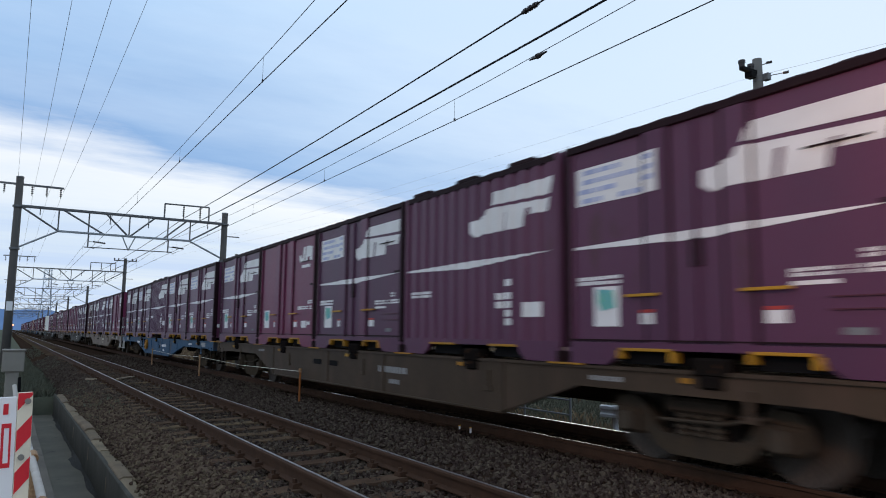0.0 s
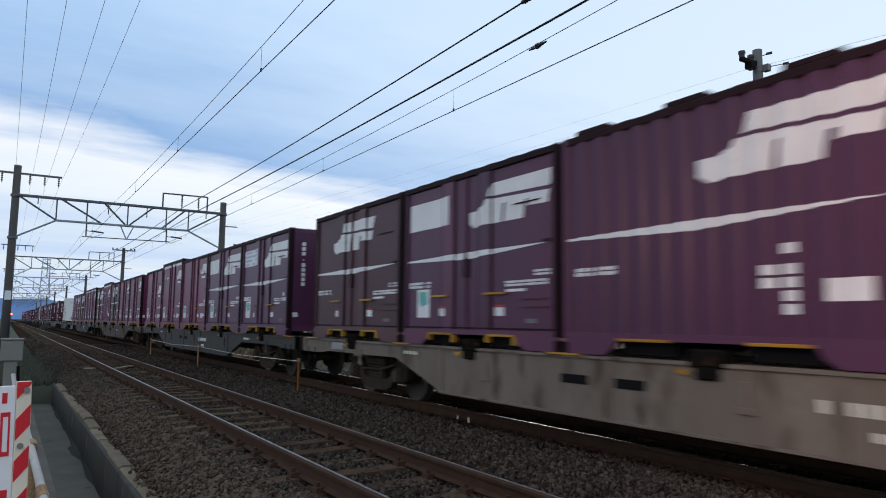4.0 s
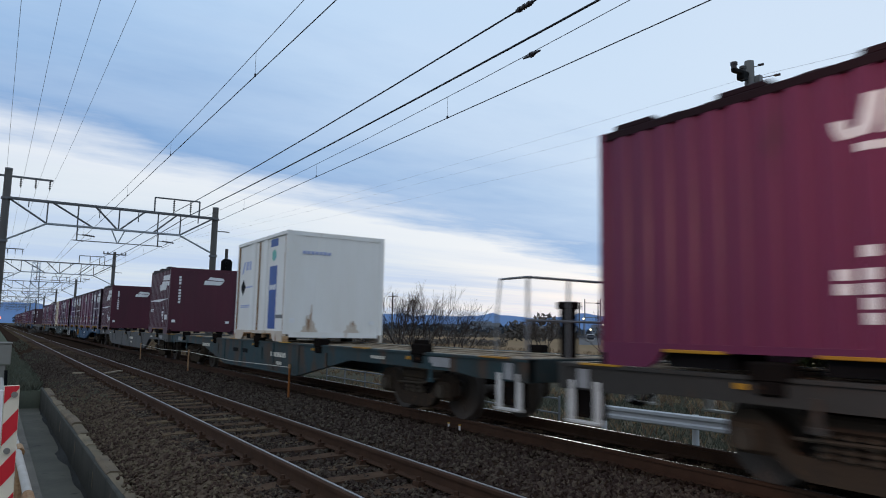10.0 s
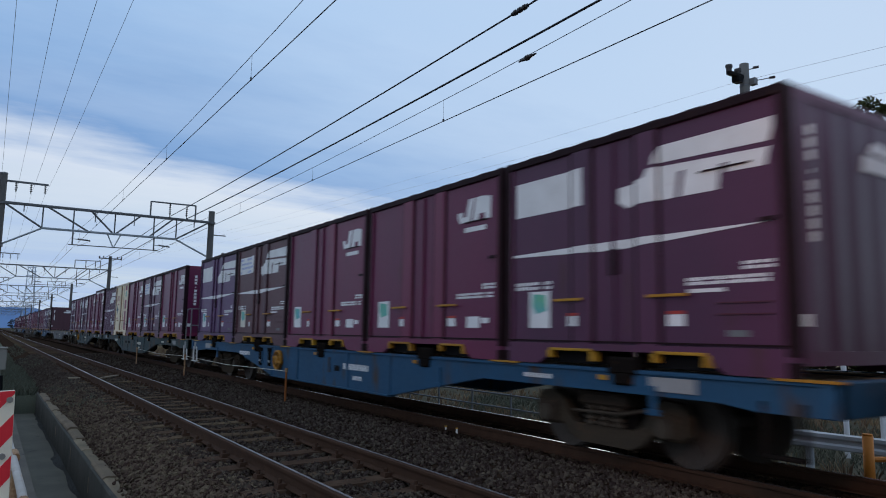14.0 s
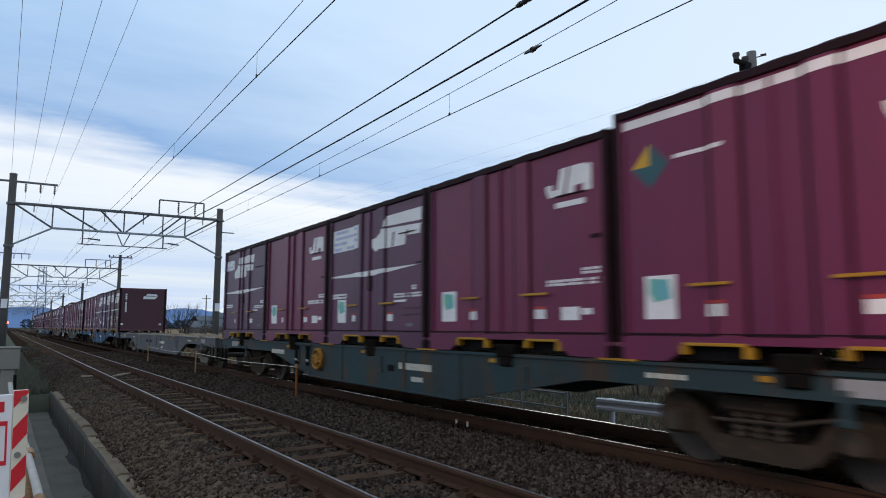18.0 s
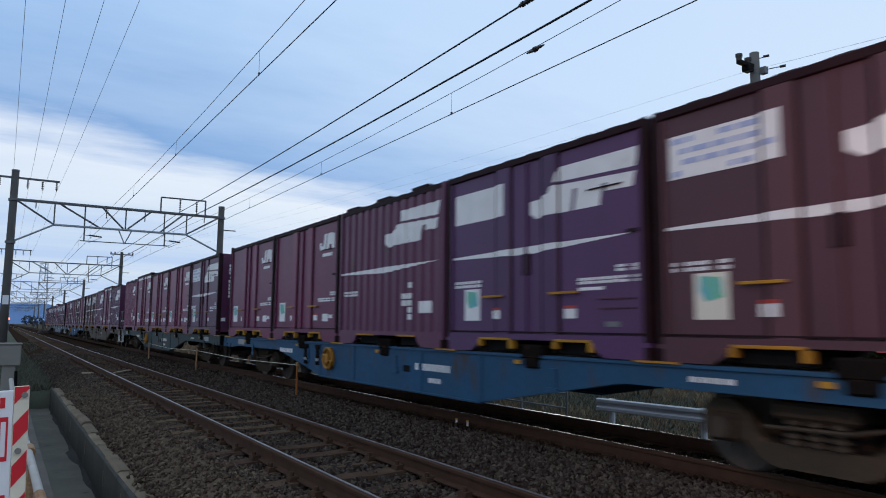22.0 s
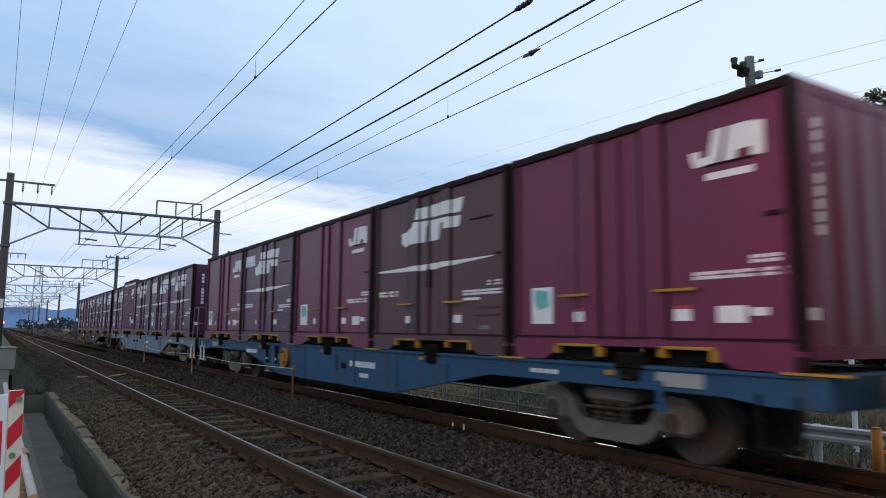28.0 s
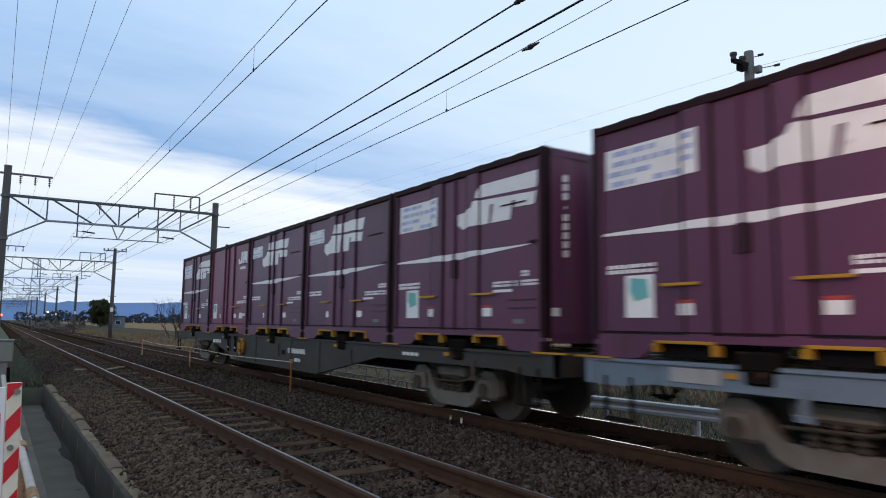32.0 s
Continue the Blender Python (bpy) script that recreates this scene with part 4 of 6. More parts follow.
KINDS = {
    "A": lambda: container("flat", "", "plum", "plum steel container with white emblem, waist stripe and printed panel", panel="print", stripe=True, block=True, seed=1),
    "W": lambda: container("flat", "", "plum", "plum steel container with white emblem, waist stripe and plain panel", panel="blank", stripe=True, block=True, seed=2),
    "P": lambda: container("flat", "", "purple", "purple steel container with white emblem, stripe and panel", panel="blank", stripe=True, block=True, seed=4),
    "V": lambda: container("flat", "", "plum", "scuffed plum container, white emblem beside a small printed panel", panel="print", stripe=True, block=True, eco=False, shift=0.0, seed=9),
    "a": lambda: container("flat", "", "brown_plum", "brownish plum steel container with a white emblem and stripe", stripe=True, block=True, eco=False, shift=0.0, seed=3),
    "K": lambda: container("flat", "", "brown_plum", "brownish plum container with white emblem, stripe and printed panel", panel="print", stripe=True, block=True, seed=6),
    "B": lambda: container("flat", "", "red_plum", "reddish plum steel container with a small white emblem", hook=True, seed=5),
    "L": lambda: container("flat", "", "red_plum", "reddish plum steel container with a low white emblem", hook=True, drop=0.42, seed=7),
    "C": lambda: container("ribbed", "", "plum", "ribbed plum steel container with a white emblem and stripe", stripe=True, block=True, eco=False, seed=8),
    "D": lambda: container("ribbed", "", "red_plum", "ribbed reddish plum container with a small white emblem", hook=True, eco=False, seed=10),
    "E": lambda: container("flat", "", "red_plum", "tall reddish plum container with a white strip under the roof", tall=2.60, hook=True, top_strip=True, seed=11),
    "R": lambda: container("ribbed", "", "red_plum", "tall ribbed plum container with a white strip under the roof", tall=2.60, hook=True, eco=False, top_strip=True, seed=12),
    "Y": lambda: container("ribbed", "", "dark_plum", "dark brownish plum ribbed container with white emblem and stripe", stripe=True, block=True, eco=False, seed=14),
    "F": reefer_white, "G": reefer_cream}

# each wagon: how far its first container stands behind the start line, its paint, the depth of its sill's slope, an end platform, its five loads
TRAIN = [(2.26, "brown", 1.4, 0, "ACABA"), (21.95, "blue", 2.5, 0, "AACAW"), (42.84, "beige", 1.4, 1, "BACWa"), (63.33, "slate", 1.4, 0, "AWBEL"),
         (83.66, "brown", 1.4, 0, "BBaRK"), (103.50, "slate", 1.4, 0, "EEaVD"), (124.35, "teal", 2.5, 1, "--F--"), (144.11, "pale", 1.4, 0, "Y---Y"),
         (164.15, "blue", 2.5, 0, "WBBKP"), (185.08, "teal", 2.5, 1, "BABGC"), (204.77, "teal", 2.5, 0, "EBABV"), (224.80, "grey", 1.4, 0, "-----"),
         (245.11, "blue", 2.5, 0, "KPCBB"), (265.33, "teal", 2.5, 0, "ABBED"), (286.16, "brown", 1.4, 1, "CECaK"), (305.98, "blue", 2.5, 0, "BaBVB"),
         (326.82, "bluegrey", 1.4, 1, "VWVRA"), (346.53, "slate", 2.5, 0, "AVVBA")]
FRONTS = [r[0] for r in TRAIN] + [367.0]


def train_run(t):
    """How far the train has come at t seconds: it slows gently from 12.3 to 9.2 m/s."""
    return 12.2703564 * t - 0.05786581 * t ** 2 + 0.000211923625 * t ** 3


WHEEL_R = 0.42
wheel_mesh = None


def wheelset(owner, y):
    global wheel_mesh
    if wheel_mesh is None:
        bm = bmesh.new()
        for s in (-1, 1):
            disc(bm, (s * 0.565, 0, 0), 0, WHEEL_R, 0.10, 28)
            disc(bm, (s * 0.505, 0, 0), 0, WHEEL_R + 0.028, 0.028, 28)
            disc(bm, (s * 0.625, 0, 0), 0, 0.15, 0.06, 16)
            for k in range(3):
                a = k * math.tau / 3
                disc(bm, (s * 0.618, 0.26 * math.cos(a), 0.26 * math.sin(a)), 0, 0.05, 0.02, 10)
        tube(bm, ((-0.78, 0, 0), (0.78, 0, 0)), 0.075, 12)
        wheel_mesh = bpy.data.meshes.new("wheelset")
        bm.to_mesh(wheel_mesh)
        bm.free()
        wheel_mesh.materials.append(M["wheel"])
    ob = new("wheelset", wheel_mesh)
    ob.parent = owner
    ob.location = (0, y, WHEEL_R)
    return ob


def bogie(owner, yc, paint):
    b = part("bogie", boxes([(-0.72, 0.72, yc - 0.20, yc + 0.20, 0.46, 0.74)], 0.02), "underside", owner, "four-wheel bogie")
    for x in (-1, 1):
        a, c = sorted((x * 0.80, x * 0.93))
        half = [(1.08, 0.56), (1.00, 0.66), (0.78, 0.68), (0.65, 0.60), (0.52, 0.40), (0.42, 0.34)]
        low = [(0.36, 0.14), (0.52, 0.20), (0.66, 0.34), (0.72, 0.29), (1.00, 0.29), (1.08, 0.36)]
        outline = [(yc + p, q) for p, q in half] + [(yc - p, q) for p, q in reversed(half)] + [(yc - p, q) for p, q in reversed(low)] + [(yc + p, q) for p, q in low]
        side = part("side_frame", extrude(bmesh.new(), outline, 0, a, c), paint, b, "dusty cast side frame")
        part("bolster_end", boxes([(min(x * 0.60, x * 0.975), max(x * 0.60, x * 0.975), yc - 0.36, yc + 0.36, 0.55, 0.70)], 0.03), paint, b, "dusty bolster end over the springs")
        # Near-black block darkens the opening behind the springs.
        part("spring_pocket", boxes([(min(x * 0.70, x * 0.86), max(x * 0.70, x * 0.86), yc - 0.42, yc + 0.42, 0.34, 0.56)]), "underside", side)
        for s in (-0.86, 0.86):
            a2, c2 = sorted((x * 0.86, x * 1.0))
            ab = part("axle_box", boxes([(a2, c2, yc + s - 0.15, yc + s + 0.15, 0.30, 0.55)], 0.035), paint, b)
            part("axle_cap", disc(bmesh.new(), (x * 1.005, yc + s, 0.42), 0, 0.095, 0.05, 16), "bogie_mid", ab)
        for s in (-0.19, 0.0, 0.19):
            bm = bmesh.new()
            for k in range(4):
                disc(bm, (x * 0.91, yc + s, 0.37 + 0.055 * k), 2, 0.075, 0.03, 12)
            tube(bm, ((x * 0.91, yc + s, 0.34), (x * 0.91, yc + s, 0.56)), 0.05, 8)
            part("spring", bm, "bogie_mid", side)
        if x < 0:
            part("brake_rod", tube(bmesh.new(), ((x * 0.99, yc - 0.78, 0.60), (x * 0.99, yc - 0.30, 0.50), (x * 0.985, yc + 0.42, 0.48)), 0.018, 6), "bogie_mid", b, "worn brake rod")
        for s in (-0.40, 0.40):
            part("brake_shoe", boxes([(min(x * 0.52, x * 0.62), max(x * 0.52, x * 0.62), yc + s - 0.06, yc + s + 0.06, 0.26, 0.60)], 0.01), "underside", b)
    return b


def wagon(paint, slope, platform, ahead, behind, pale, next_platform):
    """A flat container wagon from its leading end (y = -ahead) to its trailing end."""
    w = thing("container_wagon", "", "wagon", group="wagons of the train")
    key = "wagon_" + paint
    y0, y1 = -ahead, 18.9 + behind
    k0 = 3.55 if slope < 2 else 4.2
    front = 2.35 if slope > 2 else 2.18      # centre of the leading bogie
    for x in (-1, 1):
        a, b = sorted((x * 1.20, x * 1.10))
        loop = [(y0, 0.98), (y0, 0.70), (0.35, 0.70), (0.75, 0.745), (k0, 0.745), (k0 + slope, 0.32), (18.9 - k0 - slope, 0.32), (18.9 - k0, 0.745), (18.15, 0.745), (18.55, 0.70), (y1, 0.70), (y1, 0.98)]
        if paint == "pale":
            bend = [(k0 + slope * q, 0.745 - 0.425 * (1 - (1 - q) ** 2)) for q in (0.0, 0.15, 0.3, 0.45, 0.6, 0.8, 1.0)]
            loop = loop[:4] + bend + [(18.9 - p, q) for p, q in reversed(bend)] + loop[8:]
        sill = part("side_sill", extrude(bmesh.new(), loop, 0, a, b), key, w)
        a2, b2 = sorted((x * 1.225, x * 1.06))
        part("top_flange", boxes([(a2, b2, y0, y1, 0.945, 0.975)]), key, sill)
        part("bottom_flange", boxes([(a2, b2, k0 + slope, 18.9 - k0 - slope, 0.305, 0.33)]), key, sill)
        for y in (k0 + slope, 18.9 - k0 - slope, 9.45 - 1.2, 9.45 + 1.2):
            a3, b3 = sorted((x * 1.215, x * 1.20))
            part("stiffener", boxes([(a3, b3, y - 0.05, y + 0.05, 0.33, 0.95)]), key, sill)
        for i in range(5):
            yc = 3.8 * i + 1.82
            a3, b3 = sorted((x * 1.235, x * 1.06))
            if paint == "grey":      # empty deck: the locks are folded flat
                part("container_lock", boxes([(a3, b3, yc - 0.22, yc + 0.22, 0.93, 1.015)], 0.015), "deck", w, "dusty folded container lock")
            else:
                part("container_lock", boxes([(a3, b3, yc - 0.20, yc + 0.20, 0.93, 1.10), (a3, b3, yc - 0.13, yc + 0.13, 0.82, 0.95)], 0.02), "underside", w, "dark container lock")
            if x > 0:
                continue
            a4, b4 = sorted((x * 1.222, x * 1.205))
            part("lock_lever", boxes([(a4, b4, yc - 0.42, yc - 0.34, 0.60, 0.84), (a4, b4, yc - 0.46, yc - 0.30, 0.56, 0.62)], 0.005), key, w)
            part("lever_tag", boxes([(min(x * 1.228, x * 1.22), max(x * 1.228, x * 1.22), yc + 0.2, yc + 0.32, 0.86, 0.91)]), "yellow", w)
    for i in range(6) if paint != "grey" else ():
        yc = -0.05 + 3.8 * i
        part("corner_guide", boxes([(-1.245, -1.16, yc - 0.30, yc + 0.24, 0.972, 0.992)]), "yellow", w, "yellow container corner guide")
    # deck: two centre girders, cross beams and edge strips with gaps between them
    part("deck_girder", boxes([(-0.42, -0.28, y0, y1, 0.70, 0.965), (0.28, 0.42, y0, y1, 0.70, 0.965)]), "deck", w)
    for i in range(11):
        y = y0 + 0.15 + (y1 - y0 - 0.3) * i / 10
        part("cross_beam", boxes([(-1.10, 1.10, y - 0.10, y + 0.10, 0.80, 0.955)]), "deck", w)
    for x in (-1, 1):
        part("deck_strip", boxes([(min(x * 1.09, x * 0.80), max(x * 1.09, x * 0.80), y0 + 0.02, y1 - 0.02, 0.957, 0.972)]), "deck", w, "dusty tan deck edge")
    for s, y in ((-1, y0), (1, y1)):
        beam = part("end_beam", boxes([(-1.22, 1.22, min(y, y - s * 0.16), max(y, y - s * 0.16), 0.70, 0.985)], 0.01), key, w)
        cp = boxes([(-0.12, 0.12, min(y, y + s * 0.30), max(y, y + s * 0.30), 0.72, 0.90), (-0.19, 0.15, min(y + s * 0.18, y + s * 0.36), max(y + s * 0.18, y + s * 0.36), 0.68, 0.96)], 0.025)
        part("coupler", cp, "bogie_pale" if pale else "bogie", beam, "dark knuckle coupler")
        hose = [(0.45, y, 0.75), (0.47, y + s * 0.12, 0.55), (0.42, y + s * 0.25, 0.42), (0.30, y + s * 0.33, 0.46)]
        part("air_hose", tube(bmesh.new(), hose, 0.028, 8), "black", beam)
        for x in (-1, 1):
            yy = y - s * (0.38 if (platform if s < 0 else next_platform) else 0.45)
            white_step = platform if s < 0 else next_platform
            k = 0.05 if white_step else 0.0
            st = boxes([(x * 1.19 - 0.012, x * 1.19 + 0.012, yy - 0.20 - k, yy - 0.145, 0.36, 0.80), (x * 1.19 - 0.012, x * 1.19 + 0.012, yy + 0.145, yy + 0.20 + k, 0.36, 0.80), (x * 1.19 - 0.05, x * 1.19 + 0.05, yy - 0.19 - k, yy + 0.19 + k, 0.345, 0.375)], 0.005)
            part("step", st, "step_paint" if white_step else "underside", w, "worn white shunter's step" if white_step else "dark shunter's step")
            if white_step and x < 0:
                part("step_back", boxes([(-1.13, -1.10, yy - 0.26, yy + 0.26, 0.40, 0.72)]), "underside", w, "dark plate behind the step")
                part("step_bracket", boxes([(-1.214, -1.2, yy - 0.085, yy + 0.085, 0.72, 0.925)], 0.004), "plate", w, "pale step bracket on the sill")
    if platform:
        yy = y0 + 0.12
        hr = bmesh.new()
        for x in (-1.12, -0.45, 0.45, 1.12):
            tube(hr, ((x, yy, 0.98), (x, yy, 1.98)), 0.02, 6)
        for z in (1.45, 1.98):
            tube(hr, ((-1.12, yy, z), (1.12, yy, z)), 0.018, 6)
        for x in (-1.12, 1.12):
            tube(hr, ((x, yy, 1.98), (x, yy + 0.55, 1.98), (x, yy + 0.62, 1.5), (x, yy + 0.62, 0.98)), 0.018, 6)
        part("handrail", hr, "steel", w, "grey platform handrail")
        part("brake_stand", boxes([(-0.25, -0.07, yy + 0.22, yy + 0.40, 0.97, 1.68), (-0.28, -0.04, yy + 0.19, yy + 0.43, 1.62, 1.72)], 0.02), "orange" if paint == "bluegrey" else "yellow" if paint in ("brown", "beige", "blue") and platform else "underside", w, "upright brake stand")
        part("platform_plate", boxes([(-1.18, 1.18, y0 + 0.02, -0.15, 0.965, 0.985)]), "deck", w)
    # lettering plates and the hand brake wheel on the side facing the camera
    for y, a, b, z0, z1, n in ((14.65, -0.85, 0.0, 0.71, 0.80, 6) if slope > 2 else (15.1, -0.45, 0.0, 0.82, 0.87, 4), (3.3, -0.4, 0.1, 0.82, 0.87, 4), (8.45, -1.0, 0.0, 0.65, 0.75, 9), (8.05, -0.35, 0.0, 0.48, 0.55, 3)):
        stuff_part(part("wagon_lettering", boxes([(-1.206, -1.2, y + a + (b - a) * i / n, y + a + (b - a) * (i + 0.62) / n, z0, z1) for i in range(n)]), "white" if paint in ("blue", "slate", "bluegrey") else "plate" if paint == "brown" else "off_white", w, "blurred white lettering"))
    for ya in (0.95, 17.40) if paint not in ("brown", "slate") else ():
        part("data_plate", boxes([(-1.212, -1.2, ya, ya + 0.54, 0.79, 0.925)], 0.004), "plate", w, "small pale data plate")
    if slope > 2 and not platform:
        bm = bmesh.new()
        ring = [(-1.26, 11.70 + 0.22 * math.cos(k * math.tau / 20), 0.68 + 0.19 * math.sin(k * math.tau / 20)) for k in range(21)]
        tube(bm, ring, 0.028, 6)
        for k in range(4):
            a = k * math.tau / 4 + 0.4
            tube(bm, ((-1.26, 11.70, 0.68), (-1.26, 11.70 + 0.22 * math.cos(a), 0.68 + 0.19 * math.sin(a))), 0.022, 6)
        disc(bm, (-1.25, 11.70, 0.68), 0, 0.09, 0.08, 12)
        hw = part("brake_wheel", bm, "wheel_yellow", w, "yellow hand brake wheel")
        # Black plate on the sill, for the shade inside a slot.
        part("sill_slot", boxes([(-1.206, -1.19, 8.58, 8.80, 0.60, 0.70)]), "black", w, "black plate for a slot's dark opening in the sill")
        part("wheel_plate", disc(bmesh.new(), (-1.215, 11.70, 0.68), 0, 0.215, 0.02, 20), "wheel_yellow", hw, "dished yellow wheel centre")
        for ya in (12.22, 12.86):
            hanger = part("sill_bracket", boxes([(-1.235, -1.2, ya, ya + 0.16, 0.52, 0.90), (-1.245, -1.2, ya - 0.02, ya + 0.18, 0.84, 0.92)], 0.006), "underside", w, "dark bracket on the sill")
            part("bracket_label", boxes([(-1.238, -1.234, ya + 0.02, ya + 0.14, 0.60, 0.65)]), "plate", hanger)
    else:
        # Slots drawn as black plates; the openings' shade is in the colour.
        for ya, yb in ((10.95, 11.38), (10.15, 10.55)) if paint != "pale" else ():
            part("sill_slot", boxes([(-1.206, -1.19, ya, yb, 0.66, 0.76)]), "black", w, "black plate for a slot's dark opening in the sill")
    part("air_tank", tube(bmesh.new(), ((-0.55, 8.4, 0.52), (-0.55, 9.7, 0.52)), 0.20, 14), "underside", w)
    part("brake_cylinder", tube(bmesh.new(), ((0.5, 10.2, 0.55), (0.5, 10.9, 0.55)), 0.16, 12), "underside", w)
    for yc in (front, 16.55):
        bogie(w, yc, "bogie_pale" if pale else "bogie")
    for y in (front - 0.86, front + 0.86, 15.69, 17.41):
        wheelset(w, y)
    return w


COLOUR_WORDS = {"blue": "blue", "teal": "dull teal", "slate": "dark grey-brown", "grey": "mid grey", "beige": "dusty beige", "brown": "rusty brown", "pale": "pale grey", "bluegrey": "light blue-grey"}
wagons, loads, pattern = [], [], {}
for i, (s0, paint, slope, platform, slots) in enumerate(TRAIN):
    gap = s0 - (FRONTS[i - 1] + 18.9) if i else 1.2
    next_platform = i < 17 and TRAIN[i + 1][3]
    gap_back = FRONTS[i + 1] - (s0 + 18.9)
    ahead = gap - 1.20 if platform else max((gap - 0.52) / 2, 0.13)
    behind = 0.6 if i == 17 else 0.66 if next_platform else max((gap_back - 0.52) / 2, 0.13)
    w = wagon(paint, slope, platform, ahead, behind, i in (11, 15, 16, 17), next_platform)
    state = "empty" if slots == "-----" else "partly loaded" if "-" in slots else "fully loaded"
    tagged(w, f"{COLOUR_WORDS[paint]} flat container wagon, {state}, on the far track")
    if i == 17:
        for x in (-0.9, 0.9):
            part("tail_disc", disc(bmesh.new(), (x, 19.52, 1.05), 1, 0.11, 0.04, 16), "barrier_red", w, "red tail reflector")
    wagons.append((w, s0))
    for k, code in enumerate(slots):
        if code == "-":
            continue
        at = s0 + 3.8 * k
        if code not in pattern:
            pattern[code] = KINDS[code]()
            c = pattern[code]
        else:
            c = copy_thing(pattern[code], Matrix())
        loads.append((c, at))


# ---- overhead line ----
PORTAL_Y = [36.0 * k for k in range(1, 9)]


def portal():
    p = thing("catenary_portal", "concrete masts carrying a grey lattice beam over both tracks", "portal", group="catenary portals")
    for x, top in ((0.02, 8.05), (9.14, 7.30)):
        mast = part("mast", tube(bmesh.new(), ((x, 0, -1.0), (x, 0, 2.0), (x, 0, top)), 0.19, 16, 0.15), "mast", p, "dark round concrete mast", True)
        part("mast_cap", disc(bmesh.new(), (x, 0, top + 0.03), 2, 0.16, 0.06, 16), "steel", mast)
        for z in (6.75, 4.85):
            part("mast_band", disc(bmesh.new(), (x, 0, z), 2, 0.205, 0.10, 16), "truss", mast)
        part("mast_plate", boxes([(x - 0.12, x + 0.12, -0.215, -0.195, 2.1, 2.5)]), "sign_white", mast)
    def angle(a, b, r=0.035, name="truss_strut", mat="truss"):
        return part(name, bar((a[0], 0, a[1]), (b[0], 0, b[1]), r, 6), mat, p)
    for y in (-0.16, 0.16):
        part("top_chord", boxes([(0.1, 9.05, y - 0.03, y + 0.03, 6.74, 6.82)]), "truss", p)
        part("bottom_chord", boxes([(1.65, 7.45, y - 0.03, y + 0.03, 5.74, 5.80)]), "galvanised", p, "galvanised lower chord, paled for the sky it reflects")
    xs = [1.65, 2.9, 4.65, 6.4, 7.45]
    for x in xs:
        angle((x, 5.78), (x, 6.78))
    for x in (0.9, 3.8, 5.5, 8.3):
        angle((x, 6.78), (x, 6.25 if x in (3.8, 5.5) else 6.45), 0.025)
    for a, b in (((0.15, 6.75), (1.65, 5.78)), ((9.0, 6.75), (7.45, 5.78)), ((1.8, 6.78), (3.55, 5.78)), ((3.6, 6.78), (4.6, 5.78)), ((5.8, 6.78), (4.7, 5.78)), ((7.3, 6.78), (6.2, 5.78))):
        angle(a, b, 0.045, "truss_diagonal")
    for a, b in (((0.02, 4.85), (1.65, 5.76)), ((9.14, 4.95), (7.45, 5.76))):
        angle(a, b, 0.045, "knee_brace", "galvanised")
    # frame over the beam for the feeders, drop brackets for the contact lines
    fr = bmesh.new()
    for a, b in (((6.2, 6.8), (6.2, 7.54)), ((8.33, 6.8), (8.33, 7.56)), ((6.2, 7.54), (8.33, 7.56))):
        tube(fr, ((a[0], 0, a[1]), (b[0], 0, b[1])), 0.04, 6)
    feeder = part("feeder_frame", fr, "truss", p)
    for x in (7.10, 7.90):
        bm = bmesh.new()
        for k in range(5):
            disc(bm, (x, 0, 7.45 - 0.11 * k), 2, 0.05, 0.05, 10)
        tube(bm, ((x, 0, 7.55), (x, 0, 6.85)), 0.02, 6)
        part("insulator", bm, "porcelain", feeder, "dark stacked insulator")
    for xc in (XN, XF):
        drop = part("drop_bracket", tube(bmesh.new(), ((xc - 0.15, 0, 5.75), (xc - 0.15, 0, 5.10)), 0.035, 6), "truss", p)
        part("steady_arm", tube(bmesh.new(), ((xc - 0.15, 0, 5.40), (xc + 0.6, 0, 5.33), (xc + 0.05, 0.0, 5.06)), 0.018, 6), "steel", drop)
        bm = bmesh.new()
        for k in range(6):
            disc(bm, (xc + 0.1 + 0.09 * k, 0, 5.40 - 0.008 * k), 0, 0.042, 0.04, 10)
        tube(bm, ((xc + 0.06, 0, 5.403), (xc + 0.59, 0, 5.357)), 0.022, 8)
        part("insulator", bm, "porcelain", drop)
    angle((2.75, 5.12), (6.65, 5.14), 0.025, "cross_pipe")
    angle((4.35, 5.78), (4.65, 5.1), 0.03, mat="galvanised")
    angle((4.95, 5.78), (4.65, 5.1), 0.03, mat="galvanised")
    arm = part("cross_arm", boxes([(-0.75, 1.78, -0.05, 0.05, 7.72, 7.80)]), "truss", p)
    for x in (-0.55, 0.52, 1.10, 1.66):
        bm = bmesh.new()
        for k in range(4):
            disc(bm, (x, 0, 7.66 - 0.09 * k), 2, 0.045, 0.05, 10)
        tube(bm, ((x, 0, 7.72), (x, 0, 7.28)), 0.015, 6)
        part("insulator", bm, "porcelain", arm)
    part("side_arm", tube(bmesh.new(), ((9.14, 0, 6.15), (9.9, 0, 6.15)), 0.03, 6), "truss", p)
    return p


first_portal = portal()
first_portal.matrix_basis = pose(0, PORTAL_Y[0], 0)
